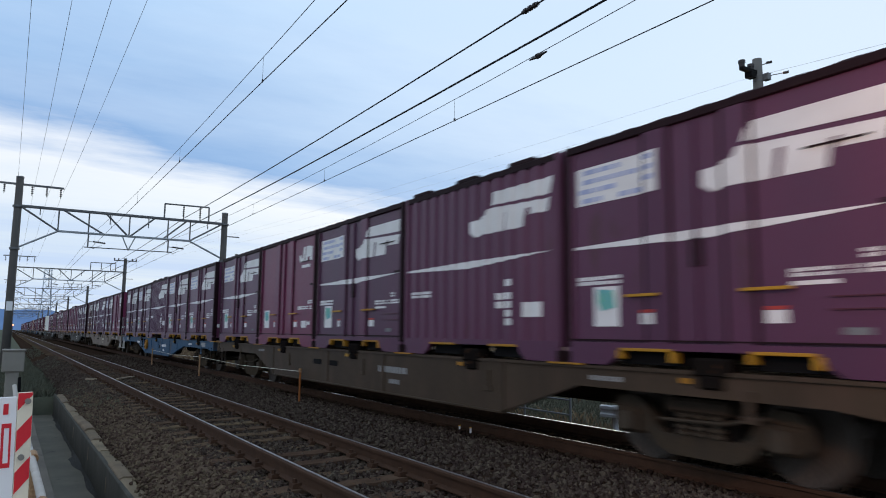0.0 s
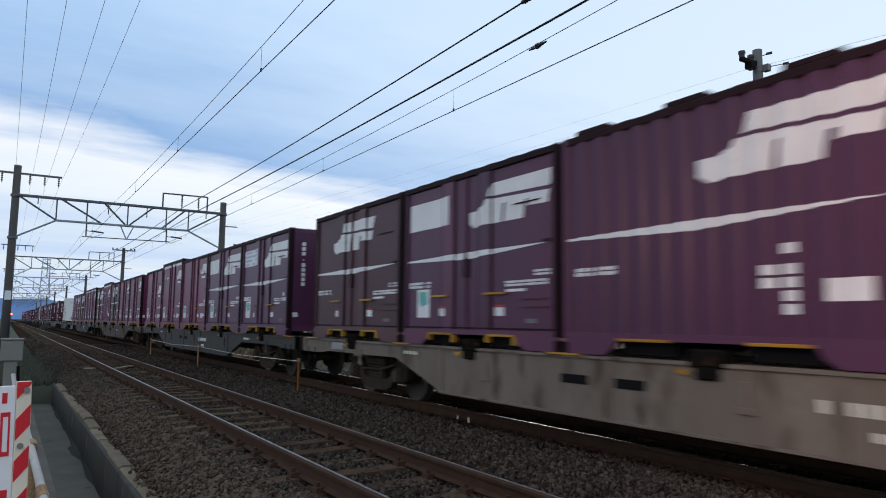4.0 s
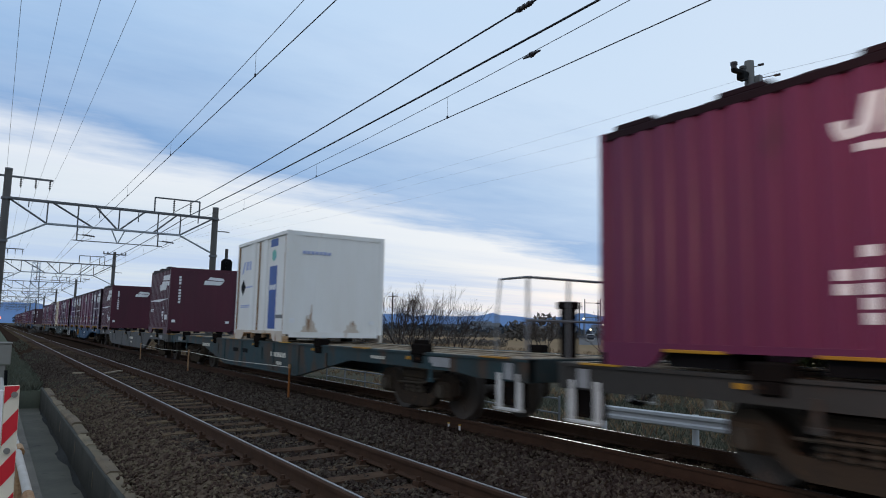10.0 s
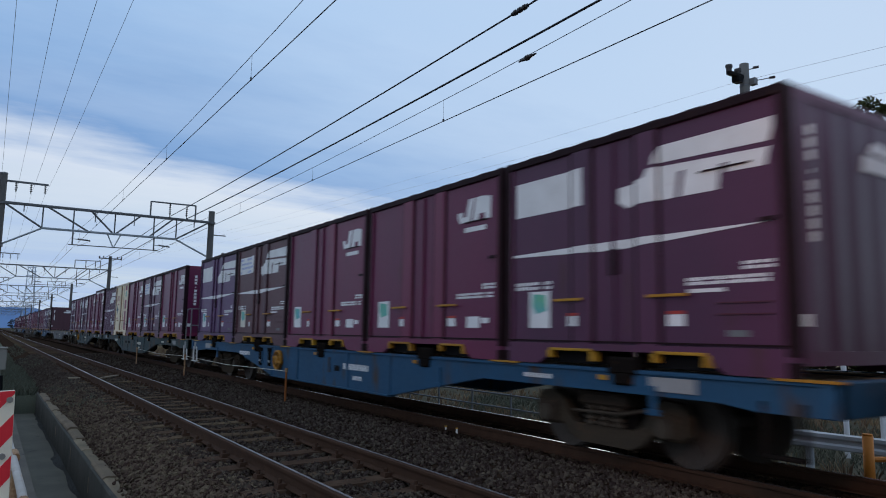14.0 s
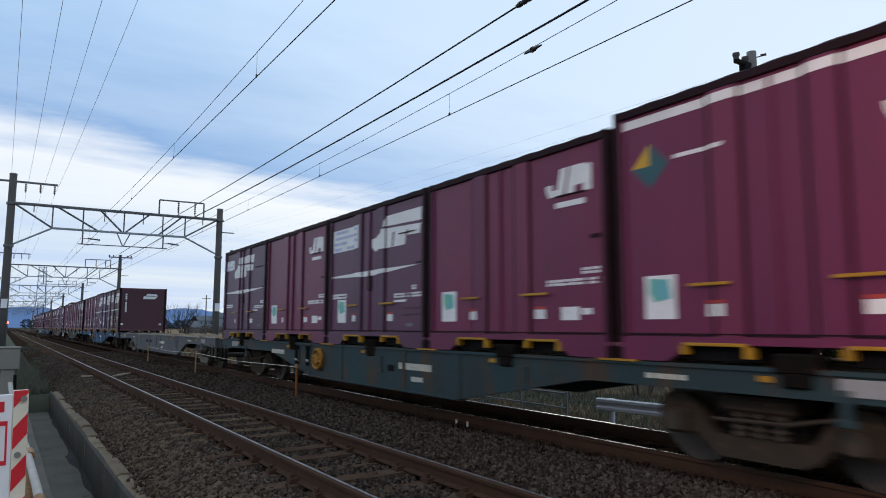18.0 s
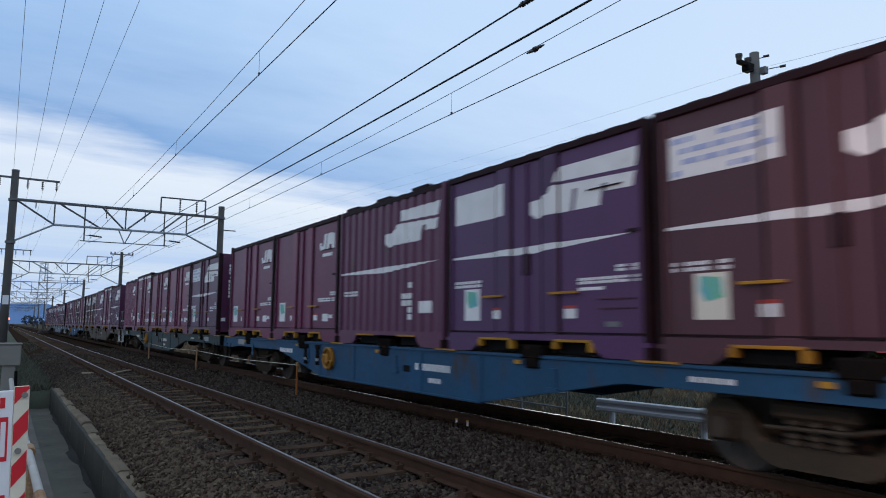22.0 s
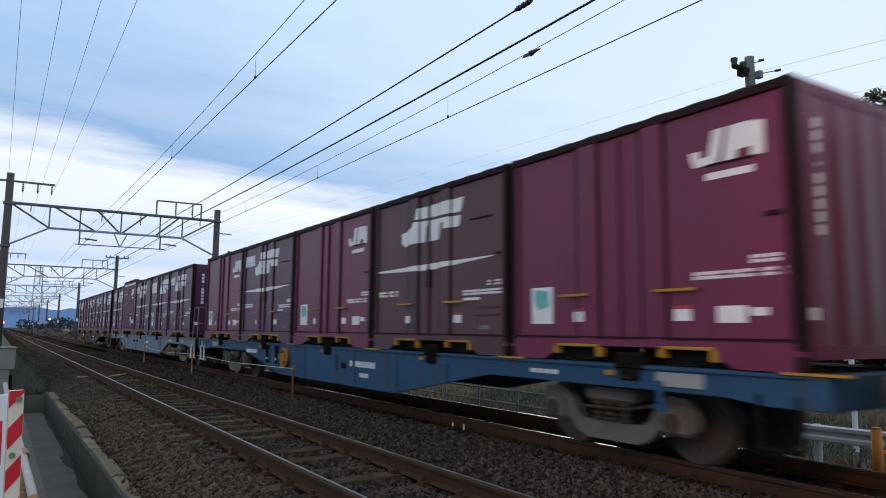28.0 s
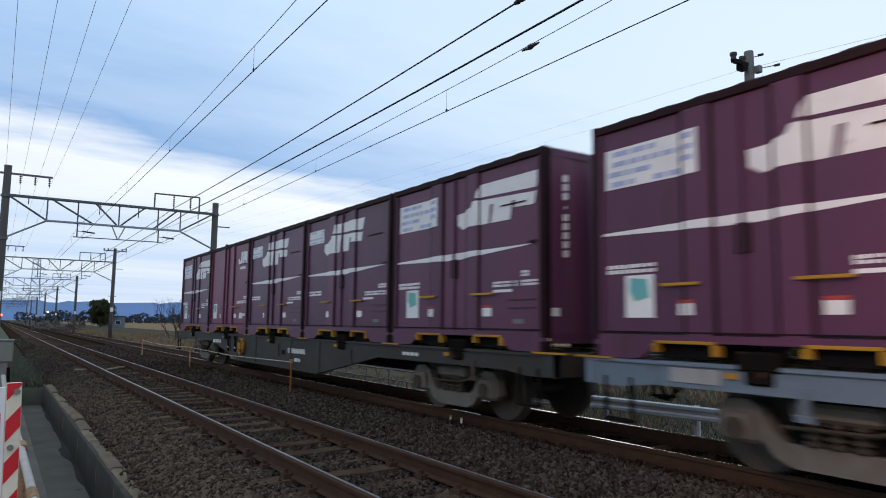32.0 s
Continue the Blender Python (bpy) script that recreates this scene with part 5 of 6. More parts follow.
for k, y in enumerate(PORTAL_Y[1:]):
    p = copy_thing(first_portal, pose(0, y, 0))
    if k == 0:      # the second mast beyond the tracks is taller and carries an arm of its own
        part("mast_top", tube(bmesh.new(), ((9.14, 0, 7.2), (9.14, 0, 8.1)), 0.15, 14, 0.13), "mast", p)
        arm = part("top_arm", boxes([(8.15, 10.15, -0.05, 0.05, 7.82, 7.92)]), "truss", p, "cross arm near the mast's top")
        for x in (8.2, 8.55, 9.75, 10.1):
            part("insulator", tube(bmesh.new(), ((x, 0, 7.9), (x, 0, 8.08)), 0.06, 8), "porcelain", arm)


def wire(label, x, z_at, sag, r, far=288.0, stagger=0.0, mat="wire"):
    w = thing("overhead_wire", label, "wire", group="overhead wires")
    bm = bmesh.new()
    pts, k = [], int((far + 36) / 4.5)
    for i in range(k + 1):
        y = -36 + 4.5 * i
        u = (y % 36) / 36
        pts.append((x + stagger * (1 if int(y // 36) % 2 else -1) * (1 - 2 * u), y, z_at - 4 * sag * u * (1 - u)))
    tube(bm, pts, r, 6)
    part("cable", bm, mat, w)
    return w


for x in (-0.05, 0.55, 1.13, 1.66):
    wire("thin overhead feeder wire on insulators", x, 7.28, 0.30, 0.0042, mat="thin_wire")
feed = [wire("thick dark overhead feeder cable", x, z, 0.16, r) for x, z, r in ((7.10, 6.88, 0.016), (7.90, 6.84, 0.021))]
for xc in (XN - 0.05, XF - 0.11):
    contact = wire("contact wire over the track with droppers", xc, 5.06, 0.0, 0.0075)
    mess = wire("messenger wire over the track", xc, 5.72, 0.34, 0.0055)
    for y in [-7.94 + 6.0 * i for i in range(24)]:
        u = (y % 36) / 36
        top = 5.72 - 1.36 * u * (1 - u)
        part("dropper", tube(bmesh.new(), ((xc, y, 5.06), (xc, y, top)), 0.003, 4), "thin_wire", contact)
        part("dropper_clip", boxes([(xc - 0.008, xc + 0.008, y - 0.02, y + 0.02, 5.05, 5.10)]), "wire", contact)
    if xc > 5:
        bm = bmesh.new()
        for s in (-1, 1):
            tube(bm, ((xc, 7.75 + s * 0.02, 5.462), (xc, 7.75 + s * 0.06, 5.462), (xc, 7.75 + s * 0.20, 5.462)), 0.045, 10, 0.012)
        part("wire_clamp", bm, "porcelain", mess, "dark insulator on the wire")
CLAMP_Y = 8.5
bm = bmesh.new()
for k in range(7):
    disc(bm, (7.10, CLAMP_Y + 0.06 * k, 6.88 - 0.64 * CLAMP_Y / 36 * (1 - CLAMP_Y / 36)), 1, 0.035 + 0.015 * (k % 2), 0.05, 10)
part("wire_clamp", bm, "porcelain", feed[0], "dark insulator on the cable")


# ---- beside the line, camera's side ----
def barrier():
    b = thing("barrier_board", "white barrier board with slanted red and cream edge stripes", "barrier", m=pose(0.090, 5.6, -0.46, 0, -1.5, 4))
    part("board", boxes([(-0.75, 0.038, -0.012, 0.012, 0.06, 1.305)], 0.004), "board_white", b)
    edge_ = part("striped_edge", boxes([(0.040, 0.130, -0.016, 0.016, 0.10, 1.33)], 0.004), "barrier_cream", b)
    for i in range(5):
        lo = 0.11 + 0.275 * i
        hi = lo + 0.14
        bm = bmesh.new()
        extrude(bm, [(0.042, lo), (0.128, min(lo + 0.10, 1.325)), (0.128, min(hi + 0.10, 1.328)), (0.042, min(hi, 1.327))], 1, -0.0195, -0.0165)
        part("red_stripe", bm, "barrier_red", edge_, "slanted red stripe")
    part("red_frame", boxes([(-0.045, -0.03, -0.016, -0.012, 0.84, 1.13), (0.0, 0.012, -0.016, -0.012, 0.84, 1.13), (-0.03, 0.0, -0.016, -0.012, 0.84, 0.87), (-0.03, 0.0, -0.016, -0.012, 1.10, 1.13)]), "barrier_red", b, "red printed frame")
    for x0, x1, z0, z1 in ((-0.05, 0.012, 0.46, 0.62), (-0.04, -0.01, 1.19, 1.26), (-0.35, -0.14, 1.18, 1.24)):
        part("red_bar", boxes([(x0, x1, -0.016, -0.012, z0, z1)]), "barrier_red", b, "blurred red lettering")
    for x in (-0.70, 0.06):
        part("leg", boxes([(x - 0.02, x + 0.02, 0.02, 0.06, 0.0, 1.28), (x - 0.03, x + 0.03, -0.25, 0.30, 0.0, 0.04)], 0.004), "steel", b)
    for x, z in ((0.10, 1.27), (0.075, 0.90), (0.085, 0.52)):
        part("bolt", disc(bmesh.new(), (x, -0.025, z), 1, 0.02, 0.02, 10), "box_grey", b, "dull round bolt head")


barrier()
hp = thing("pipe_handrail", "scuffed white pipe handrail along the channel", "handrail")
part("rail_pipe", tube(bmesh.new(), ((0.30, 2.6, 0.10), (0.29, 6.0, 0.13), (0.25, 10.0, 0.16), (0.20, 12.3, 0.22), (0.16, 12.5, 0.45)), 0.032, 10), "pipe_paint", hp, smooth=True)
for y in (5.35, 7.4):
    part("pipe_sleeve", tube(bmesh.new(), ((0.292, y, 0.124 + 0.008 * (y - 5.3)), (0.292 - 0.002, y + 0.28, 0.127 + 0.008 * (y - 5.3))), 0.039, 10), "rust", hp, "rusty sleeve over the pipe joint")
for y in (3.4, 6.9, 10.2):
    post_ = part("post", tube(bmesh.new(), ((0.30 - 0.003 * y, y, -0.48), (0.30 - 0.003 * y, y, 0.12)), 0.03, 10), "rust", hp, "rusty handrail post")
    part("post_base", disc(bmesh.new(), (0.30 - 0.003 * y, y, -0.44), 2, 0.07, 0.04, 12), "steel", post_)
cb = thing("cable_post", "short concrete cable post with a grey box on top", "post", m=pose(0.12, 12.8, -0.46))
part("column", boxes([(-0.09, 0.09, -0.09, 0.09, 0.0, 1.25)], 0.01), "box_grey", cb)
bx = part("junction_box", boxes([(-0.15, 0.15, -0.12, 0.12, 1.10, 1.42)], 0.015), "box_grey", cb, "pale grey junction box")
part("box_lid", boxes([(-0.16, 0.16, -0.13, 0.13, 1.42, 1.45)], 0.01), "box_grey", bx)
part("conduit", tube(bmesh.new(), ((0.12, -0.10, 0.0), (0.12, -0.12, 0.6), (0.10, -0.10, 1.02)), 0.022, 8), "black", cb)

for y, lab in ((14.05, "orange"), (23.0, "rusty"), (31.5, "rusty")):
    mp_ = thing("marker_post", f"short {lab} marker post in the ballast beside the far track", "post", group="marker posts", m=pose(5.27, y, -0.20))
    part("shaft", tube(bmesh.new(), ((0, 0, 0), (0, 0, 0.72)), 0.024, 8), "post_orange" if y < 20 else "rust", mp_)
    part("collar", disc(bmesh.new(), (0, 0, 0.70), 2, 0.035, 0.08, 10), "rust", mp_)
for x, y in ((5.85, 8.86), (5.87, 8.60)):
    st = thing("track_stake", "small white stake beside the far rail", "stake", group="track stakes", m=pose(x, y, -0.16))
    part("stake", boxes([(-0.012, 0.012, -0.012, 0.012, -0.03, 0.085)], 0.003), "sign_white", st)
    part("stake_cap", boxes([(-0.014, 0.014, -0.014, 0.014, 0.085, 0.10)]), "amber_sign", st)
rope = thing("guide_rope", "thin pale rope strung between the marker posts", "rope")
part("rope", tube(bmesh.new(), ((5.27, 14.05, 0.48), (5.27, 18.4, 0.42), (5.27, 23.0, 0.48), (5.27, 27.2, 0.42), (5.27, 31.5, 0.48)), 0.006, 6), "off_white", rope)
for x, y, l, a in ((2.20, 23.0, 0.30, 65), (3.17, 23.25, 1.25, -28)):
    scrap = tagged(new("wood_offcut"), "pale wood offcut lying on the ballast", "wood", "wood offcuts")
    scrap.matrix_basis = pose(x, y, -0.14, 0, 0, a)
    part("slat", boxes([(-0.05, 0.05, -l / 2, l / 2, -0.02, 0.02)], 0.005), "deck", scrap)


# ---- plants ----
def tufts(name, label, count, region, height, mat, seed, zfun, kind="stuff"):
    """Blades of grass and weeds as one joined mesh of bent slips."""
    g = np.random.default_rng(seed)
    x0, x1, y0, y1 = region
    vs, fs = [], []
    for i in range(count):
        cx, cy = g.uniform(x0, x1), g.uniform(y0, y1)
        if noise.noise(Vector((cx * 0.25, cy * 0.12, seed))) < -0.12:
            continue
        cz = max(zfun(cx), -0.52 if cy > CHANNEL_END and cx < 1.2 else -2) - 0.02
        h = height * g.uniform(0.4, 1.2)
        for b in range(5):
            a, lean = g.uniform(0, 6.28), g.uniform(0.1, 0.6) * h
            wd = 0.012 + 0.012 * height
            dx, dy = math.cos(a), math.sin(a)
            k = len(vs)
            vs += [(cx - dy * wd, cy + dx * wd, cz), (cx + dy * wd, cy - dx * wd, cz), (cx + dx * lean * 0.4, cy + dy * lean * 0.4, cz + h * 0.6), (cx + dx * lean, cy + dy * lean, cz + h)]
            fs += [(k, k + 1, k + 2), (k, k + 2, k + 3)]
    mesh = bpy.data.meshes.new(name)
    mesh.from_pydata(vs, [], fs)
    mesh.materials.append(M[mat])
    return tagged(new(name, mesh), label, "grass", kind=kind)


tufts("weeds", "dull green weeds along the path", 3800, (-1.2, 1.25, 21.7, 55), 0.22, "weed", 2, bed_height)
tufts("weeds", "grey-green weeds at the end of the channel", 5000, (-0.8, 1.25, 21.6, 36), 0.26, "weed", 12, bed_height)
tufts("weeds", "dull green weeds on the ballast shoulder", 1500, (1.42, 2.1, 15, 70), 0.09, "weed", 3, bed_height)
tufts("weeds", "short dry grass on the verge beyond the far track", 3500, (9.0, 20.0, 4, 32), 0.26, "grass", 7, bed_height)
tufts("weeds", "grey-green weeds among the dry grass of the verge", 14000, (9.0, 18.0, 4, 32), 0.16, "weed", 17, bed_height)
tufts("dry_grass", "tan dry grass on the far field", 9000, (12.0, 60, 24, 120), 0.42, "grass", 4, bed_height)
tufts("dry_grass", "dry reeds beside the far track", 3500, (9.6, 13.0, 34, 160), 0.7, "grass", 6, bed_height)


def limbs(bm, start, direction, length, r, depth, g, tips, droop=0.0, spread=0.55, kids=3):
    """Branches that fork and taper; collects the tips."""
    p, d = Vector(start), Vector(direction).normalized()
    pts = [p.copy()]
    for k in range(3):
        d = (d + Vector((g.uniform(-0.18, 0.18), g.uniform(-0.18, 0.18), g.uniform(-0.06, 0.14) - droop))).normalized()
        p = p + d * (length / 3)
        pts.append(p.copy())
    tube(bm, pts, r, 6 if depth > 1 else 4, r * 0.6)
    tips.append((p.copy(), d.copy(), depth))
    if depth > 0:
        for k in range(kids):
            nd = (d + Vector((g.uniform(-1, 1), g.uniform(-1, 1), g.uniform(-0.25, 0.7))) * spread).normalized()
            limbs(bm, pts[-1] if k else pts[-2], nd, length * g.uniform(0.62, 0.82), r * 0.58, depth - 1, g, tips, droop, spread, kids)


def evergreen(x, y, h, spread, seed, leaves, size=1.0, low=0.10, tuft=(0.29, 0.29, 0.12), broad=0.15):
    """An old broad-leaved evergreen: forking boughs that end in flat, ragged pads of leaves with gaps between them."""
    g = random.Random(seed)
    t = thing("evergreen_tree", "tall dark evergreen tree with layered ragged boughs", "tree", group="evergreen trees", m=pose(x, y, -0.85))
    bm, tips = bmesh.new(), []
    trunk = [(0, 0, 0), (g.uniform(-.15, .15), g.uniform(-.15, .15), h * 0.35), (g.uniform(-.3, .3), g.uniform(-.3, .3), h * 0.7), (0.1, 0, h * 0.95)]
    tube(bm, trunk, 0.026 * h, 10, 0.05)
    n = int(h * 3.3)
    for i in range(n):
        z = h * (low + (0.92 - low) * i / n)
        a = i * 2.4 + g.uniform(-0.4, 0.4)
        reach = spread * (0.55 + 0.6 * math.sin(math.pi * min(1.0, broad + 0.75 * (1 - i / n)))) * g.uniform(0.7, 1.12)
        limbs(bm, (0, 0, z), (math.cos(a), math.sin(a), 0.30), reach * 0.52, 0.04 + 0.004 * h, 2, g, tips, 0.03, 0.55)
    part("trunk", bm, "bark", t, smooth=True)
    gn = np.random.default_rng(seed)
    ends = [p for p in tips if p[2] <= 1]
    per = max(1, leaves // len(ends))
    pads = np.array([tuple(p) for p, d, dep in ends])
    wide = gn.uniform(0.55, 1.35, (len(pads), 1))
    c = np.repeat(pads, per, axis=0)
    k = np.repeat(wide, per, axis=0)
    n = len(c)
    off = np.clip(gn.normal(0, 1, (n, 3)), -1.6, 1.6) * tuft * k * max(1.0, size * 0.5)
    off[:, 2] -= 0.35 * (off[:, 0] ** 2 + off[:, 1] ** 2) / (tuft[0] * max(1.0, size * 0.5))
    c = c + off
    ax = gn.normal(0, 1, (n, 3)) * (1, 1, 0.55)
    ax /= np.linalg.norm(ax, axis=1, keepdims=True)
    bx_ = np.cross(ax, gn.normal(0, 1, (n, 3)))
    bx_ /= np.linalg.norm(bx_, axis=1, keepdims=True)
    s, wd = size * gn.uniform(0.055, 0.105, (n, 1)), size * gn.uniform(0.026, 0.046, (n, 1))
    vs = np.stack((c - ax * s, c + bx_ * wd, c + ax * s + (0, 0, 0.02), c - bx_ * wd), 1).reshape(-1, 3).tolist()
    fs = np.arange(4 * n).reshape(-1, 4).tolist()
    mesh = bpy.data.meshes.new("crown")
    mesh.from_pydata(vs, [], fs)
    tagged(link_mesh("crown", mesh, "leaf", t), "dark olive green foliage in flat pads")
    return t


evergreen(27.0, 13.2, 9.0, 4.5, 3, 105000, low=0.15, broad=0.33)
evergreen(25.5, 16.0, 10.6, 1.9, 44, 24000, low=0.70, broad=0.40)
evergreen(23.5, 17.0, 6.5, 2.3, 8, 70000, broad=0.22)
evergreen(23.8, 15.4, 3.6, 1.9, 9, 36000)
evergreen(22.2, 18.2, 3.9, 1.4, 12, 32000)
evergreen(30.0, 10.6, 9.2, 3.2, 15, 50000, broad=0.3)
evergreen(24.4, 12.9, 6.3, 2.7, 21, 60000)
evergreen(28.6, 14.6, 4.6, 3.2, 27, 50000)
evergreen(29.8, 14.8, 8.6, 3.6, 33, 70000, low=0.2, broad=0.3)


def bare_tree(x, y, h, seed, stems, label, lean=0.55, forks=4):
    g = random.Random(seed)
    t = thing("bare_tree", label, "tree", group="bare trees", m=pose(x, y, -0.9))
    for k in range(stems):
        bm, tips = bmesh.new(), []
        a = k * math.tau / stems + g.uniform(-0.3, 0.3)
        limbs(bm, (0.25 * math.cos(a), 0.25 * math.sin(a), 0), (lean * (0.3 + 0.7 * (k % 3) / 2) * math.cos(a), lean * (0.3 + 0.7 * (k % 3) / 2) * math.sin(a), 1.0), h * 0.36, 0.014 * h * 0.8, forks, g, tips, -0.01, 0.60, 3)
        part("stem", bm, "twig", t)
    return t


bare_tree(22.9, 39.0, 4.9, 5, 10, "bushy leafless tree with many fine upward twigs", 1.7, 5)
bare_tree(25.6, 37.8, 4.0, 9, 5, "bushy leafless shrub with fine twigs")
bare_tree(19.8, 41.0, 3.4, 11, 5, "low leafless shrub beside the line")
bare_tree(17.4, 15.6, 3.2, 13, 4, "low leafless shrub under the evergreens")
bare_tree(38.0, 44.0, 3.6, 17, 5, "low leafless shrub on the field")
bare_tree(13.8, 66.0, 4.4, 19, 5, "leafless tree with a broad top beside the line")


# ---- beside the line, far side ----
def utility_pole():
    p = thing("utility_pole", "tall grey concrete utility pole with foot brackets and a lit lamp", "pole", m=pose(13.72, 8.88, -0.85))
    shaft = part("shaft", tube(bmesh.new(), [(0, 0, 8.27 * k / 6) for k in range(7)], 0.168, 20, 0.100), "pole", p, smooth=True)
    part("foot_sleeve", tube(bmesh.new(), ((0, 0, 0.0), (0, 0, 1.62)), 0.172, 20, 0.163), "sign_white", shaft, "white sleeve round the foot")
    c, d = 0.82, -0.57
    for z, s in ((5.04, -1), (4.40, 1), (3.88, -1), (3.26, 1), (2.75, -1), (2.25, 1)):
        r = 0.168 - 0.0082 * z
        bm = bmesh.new()
        tube(bm, ((-s * c * (r + 0.05), -s * d * (r + 0.05), z), (s * c * (r + 0.20), s * d * (r + 0.20), z + 0.012)), 0.014, 6)
        tube(bm, ((s * c * r, s * d * r, z - 0.13), (s * c * (r + 0.16), s * d * (r + 0.16), z)), 0.012, 6)
        tube(bm, ((s * c * (r + 0.01) + 0.05, s * d * (r + 0.01) + 0.05, z - 0.10), (s * c * (r + 0.01) + 0.05, s * d * (r + 0.01) + 0.05, z + 0.02)), 0.016, 6)
        bracket = part("foot_bracket", bm, "rail_white", shaft, "galvanised foot bracket")
        part("bracket_band", disc(bmesh.new(), (0, 0, z - 0.02), 2, r + 0.008, 0.04, 18), "steel", bracket)
    for z in (7.76, 5.28, 1.89):
        part("pole_band", disc(bmesh.new(), (0, 0, z), 2, 0.172 - 0.0082 * z, 0.025, 18), "steel", shaft)
    arm = part("cross_arm", boxes([(-0.60, 0.06, -0.05, 0.05, 7.90, 7.99)], 0.01), "black", p)
    for x, h in ((-0.56, 0.11), (-0.24, 0.09)):
        bm = bmesh.new()
        tube(bm, ((x, 0, 7.97), (x, 0, 7.98 + h)), 0.06, 8)
        disc(bm, (x, 0, 7.98 + h), 2, 0.075, 0.06, 10)
        part("insulator", bm, "porcelain", arm)
    part("switch_box", boxes([(-0.36, -0.16, -0.09, 0.09, 7.78, 7.93)], 0.02), "black", arm)
    for z, far in ((8.13, 0.30), (7.85, 0.62)):
        bm = bmesh.new()
        tube(bm, ((0.05, -0.07, z), (0.54 * far, -0.84 * far, z + 0.04)), 0.010, 6)
        tube(bm, ((0.54 * (far - 0.12), -0.84 * (far - 0.12), z + 0.03), (0.54 * far, -0.84 * far, z + 0.04)), 0.030, 8)
        part("strain_insulator", bm, "porcelain", p)
    part("side_clamp", boxes([(0.04, 0.16, -0.22, -0.08, 7.76, 7.92)], 0.01), "steel", p)
    lamp_arm = part("lamp_arm", tube(bmesh.new(), ((-0.02, -0.1, 6.80), (-0.07, -0.24, 7.0), (-0.10, -0.33, 7.03)), 0.02, 8), "steel", p)
    part("lamp_head", tube(bmesh.new(), ((-0.10, -0.33, 7.13), (-0.10, -0.33, 7.01)), 0.07, 12, 0.15), "steel", lamp_arm)
    # Bulb made larger than life to stand in for its glare.
    bulb = bmesh.new()
    bmesh.ops.create_uvsphere(bulb, u_segments=18, v_segments=12, radius=0.175)
    bmesh.ops.translate(bulb, verts=bulb.verts[:], vec=(-0.10, -0.33, 6.89))
    part("lit_bulb", bulb, "lamp_glow", lamp_arm, "bright warm lamp", True)
    plate = part("number_plate", boxes([(-0.135, 0.135, -0.152, -0.142, 3.30, 3.57)]), "sign_white", p, "white pole number plate")
    plate.matrix_basis = pose(0, 0, 0, 0, 0, -57)
    txt = bpy.data.curves.new("pole_number", "FONT")
    txt.body, txt.size, txt.extrude = "2", 0.22, 0.002
    txt.materials.append(M["black"])
    t = new("pole_number", txt)
    t.parent = plate
    t.matrix_basis = pose(0.0, -0.154, 3.37, 90, 0, 0)
    strokes = [(-0.11, -0.02, 3.46, 3.475), (-0.072, -0.058, 3.38, 3.53), (-0.105, -0.085, 3.38, 3.45), (-0.045, -0.025, 3.38, 3.44)]
    part("number_bar", boxes([(a, b, -0.1555, -0.152, z0, z1) for a, b, z0, z1 in strokes]), "black", plate)


utility_pole()
lamp = new("street_light", bpy.data.lights.new("street_light", "POINT"))
lamp.data.energy, lamp.data.color, lamp.data.shadow_soft_size = 100, (1.0, 0.74, 0.36), 0.15
lamp.location = (13.58, 8.50, 5.60)
for dz, dx in ((6.85, -0.5), (6.75, 0.3), (6.35, 0.9)):
    lw = thing("service_wire", "thin overhead service wire from the pole", "wire", group="service wires")
    part("cable", tube(bmesh.new(), [(13.7 + dx + (-3.0 - dx) * k / 8, 8.9 + (60 - 8.9) * k / 8, dz - 0.05 * k * (8 - k) * 0.25 + 0.12 * k) for k in range(9)], 0.0018, 5), "thin_wire", lw)
    part("cable_on", tube(bmesh.new(), [(13.7 + dx + (8 - dx) * k / 8, 8.9 - 30 * k / 8, dz - 0.03 * k * (8 - k) * 0.25 + 0.15 * k) for k in range(9)], 0.0028, 5), "thin_wire", lw)


def crossing_sign(x, y, z, n, label):
    s = thing("crossing_sign", label, "sign", group="crossing signs", m=pose(x, y, -0.85, 0, 0, -62))
    part("post", tube(bmesh.new(), ((0, -0.11, 0), (0, -0.11, z + 1.02)), 0.05, 10), "sign_white", s)
    part("post_band", disc(bmesh.new(), (0, -0.11, 2.3), 2, 0.057, 0.03, 12), "amber_sign", s)
    d = part("disc", disc(bmesh.new(), (0, -0.04, z + 0.85), 1, 0.265, 0.03, 28), "sign_red", s, "round pinkish red disc")
    part("disc_print", boxes([(-0.15 + 0.10 * k, -0.09 + 0.10 * k, -0.06, -0.055, z + 0.76, z + 0.94) for k in range(4)]), "sign_print", d)
    lo = part("lower_plate", boxes([(-0.25, 0.25, -0.055, -0.025, z + 0.42, z + 0.60)], 0.02), "sign_red", s, "red oblong plate")
    part("plate_print", boxes([(-0.18 + 0.1 * k, -0.12 + 0.1 * k, -0.061, -0.056, z + 0.46, z + 0.56) for k in range(4)]), "sign_print", lo)
    if n:
        top = part("icon_plate", boxes([(-0.20, 0.24, -0.055, -0.025, z + 1.20, z + 1.50)], 0.02), "sign_white", s, "white plate with a red square")
        part("red_square", boxes([(-0.14, 0.06, -0.061, -0.056, z + 1.25, z + 1.44)]), "barrier_red", top)
    for k in range(n):
        part("extra_plate", boxes([(-0.22, 0.22, -0.055, -0.025, z - 0.2 - 0.5 * k, z + 0.1 - 0.5 * k)], 0.01), "sign_white", s)


crossing_sign(13.46, 6.92, 2.25, 0, "round red crossing sign on a white post")
crossing_sign(13.45, 6.28, 1.35, 1, "low red and white crossing sign on a white post")


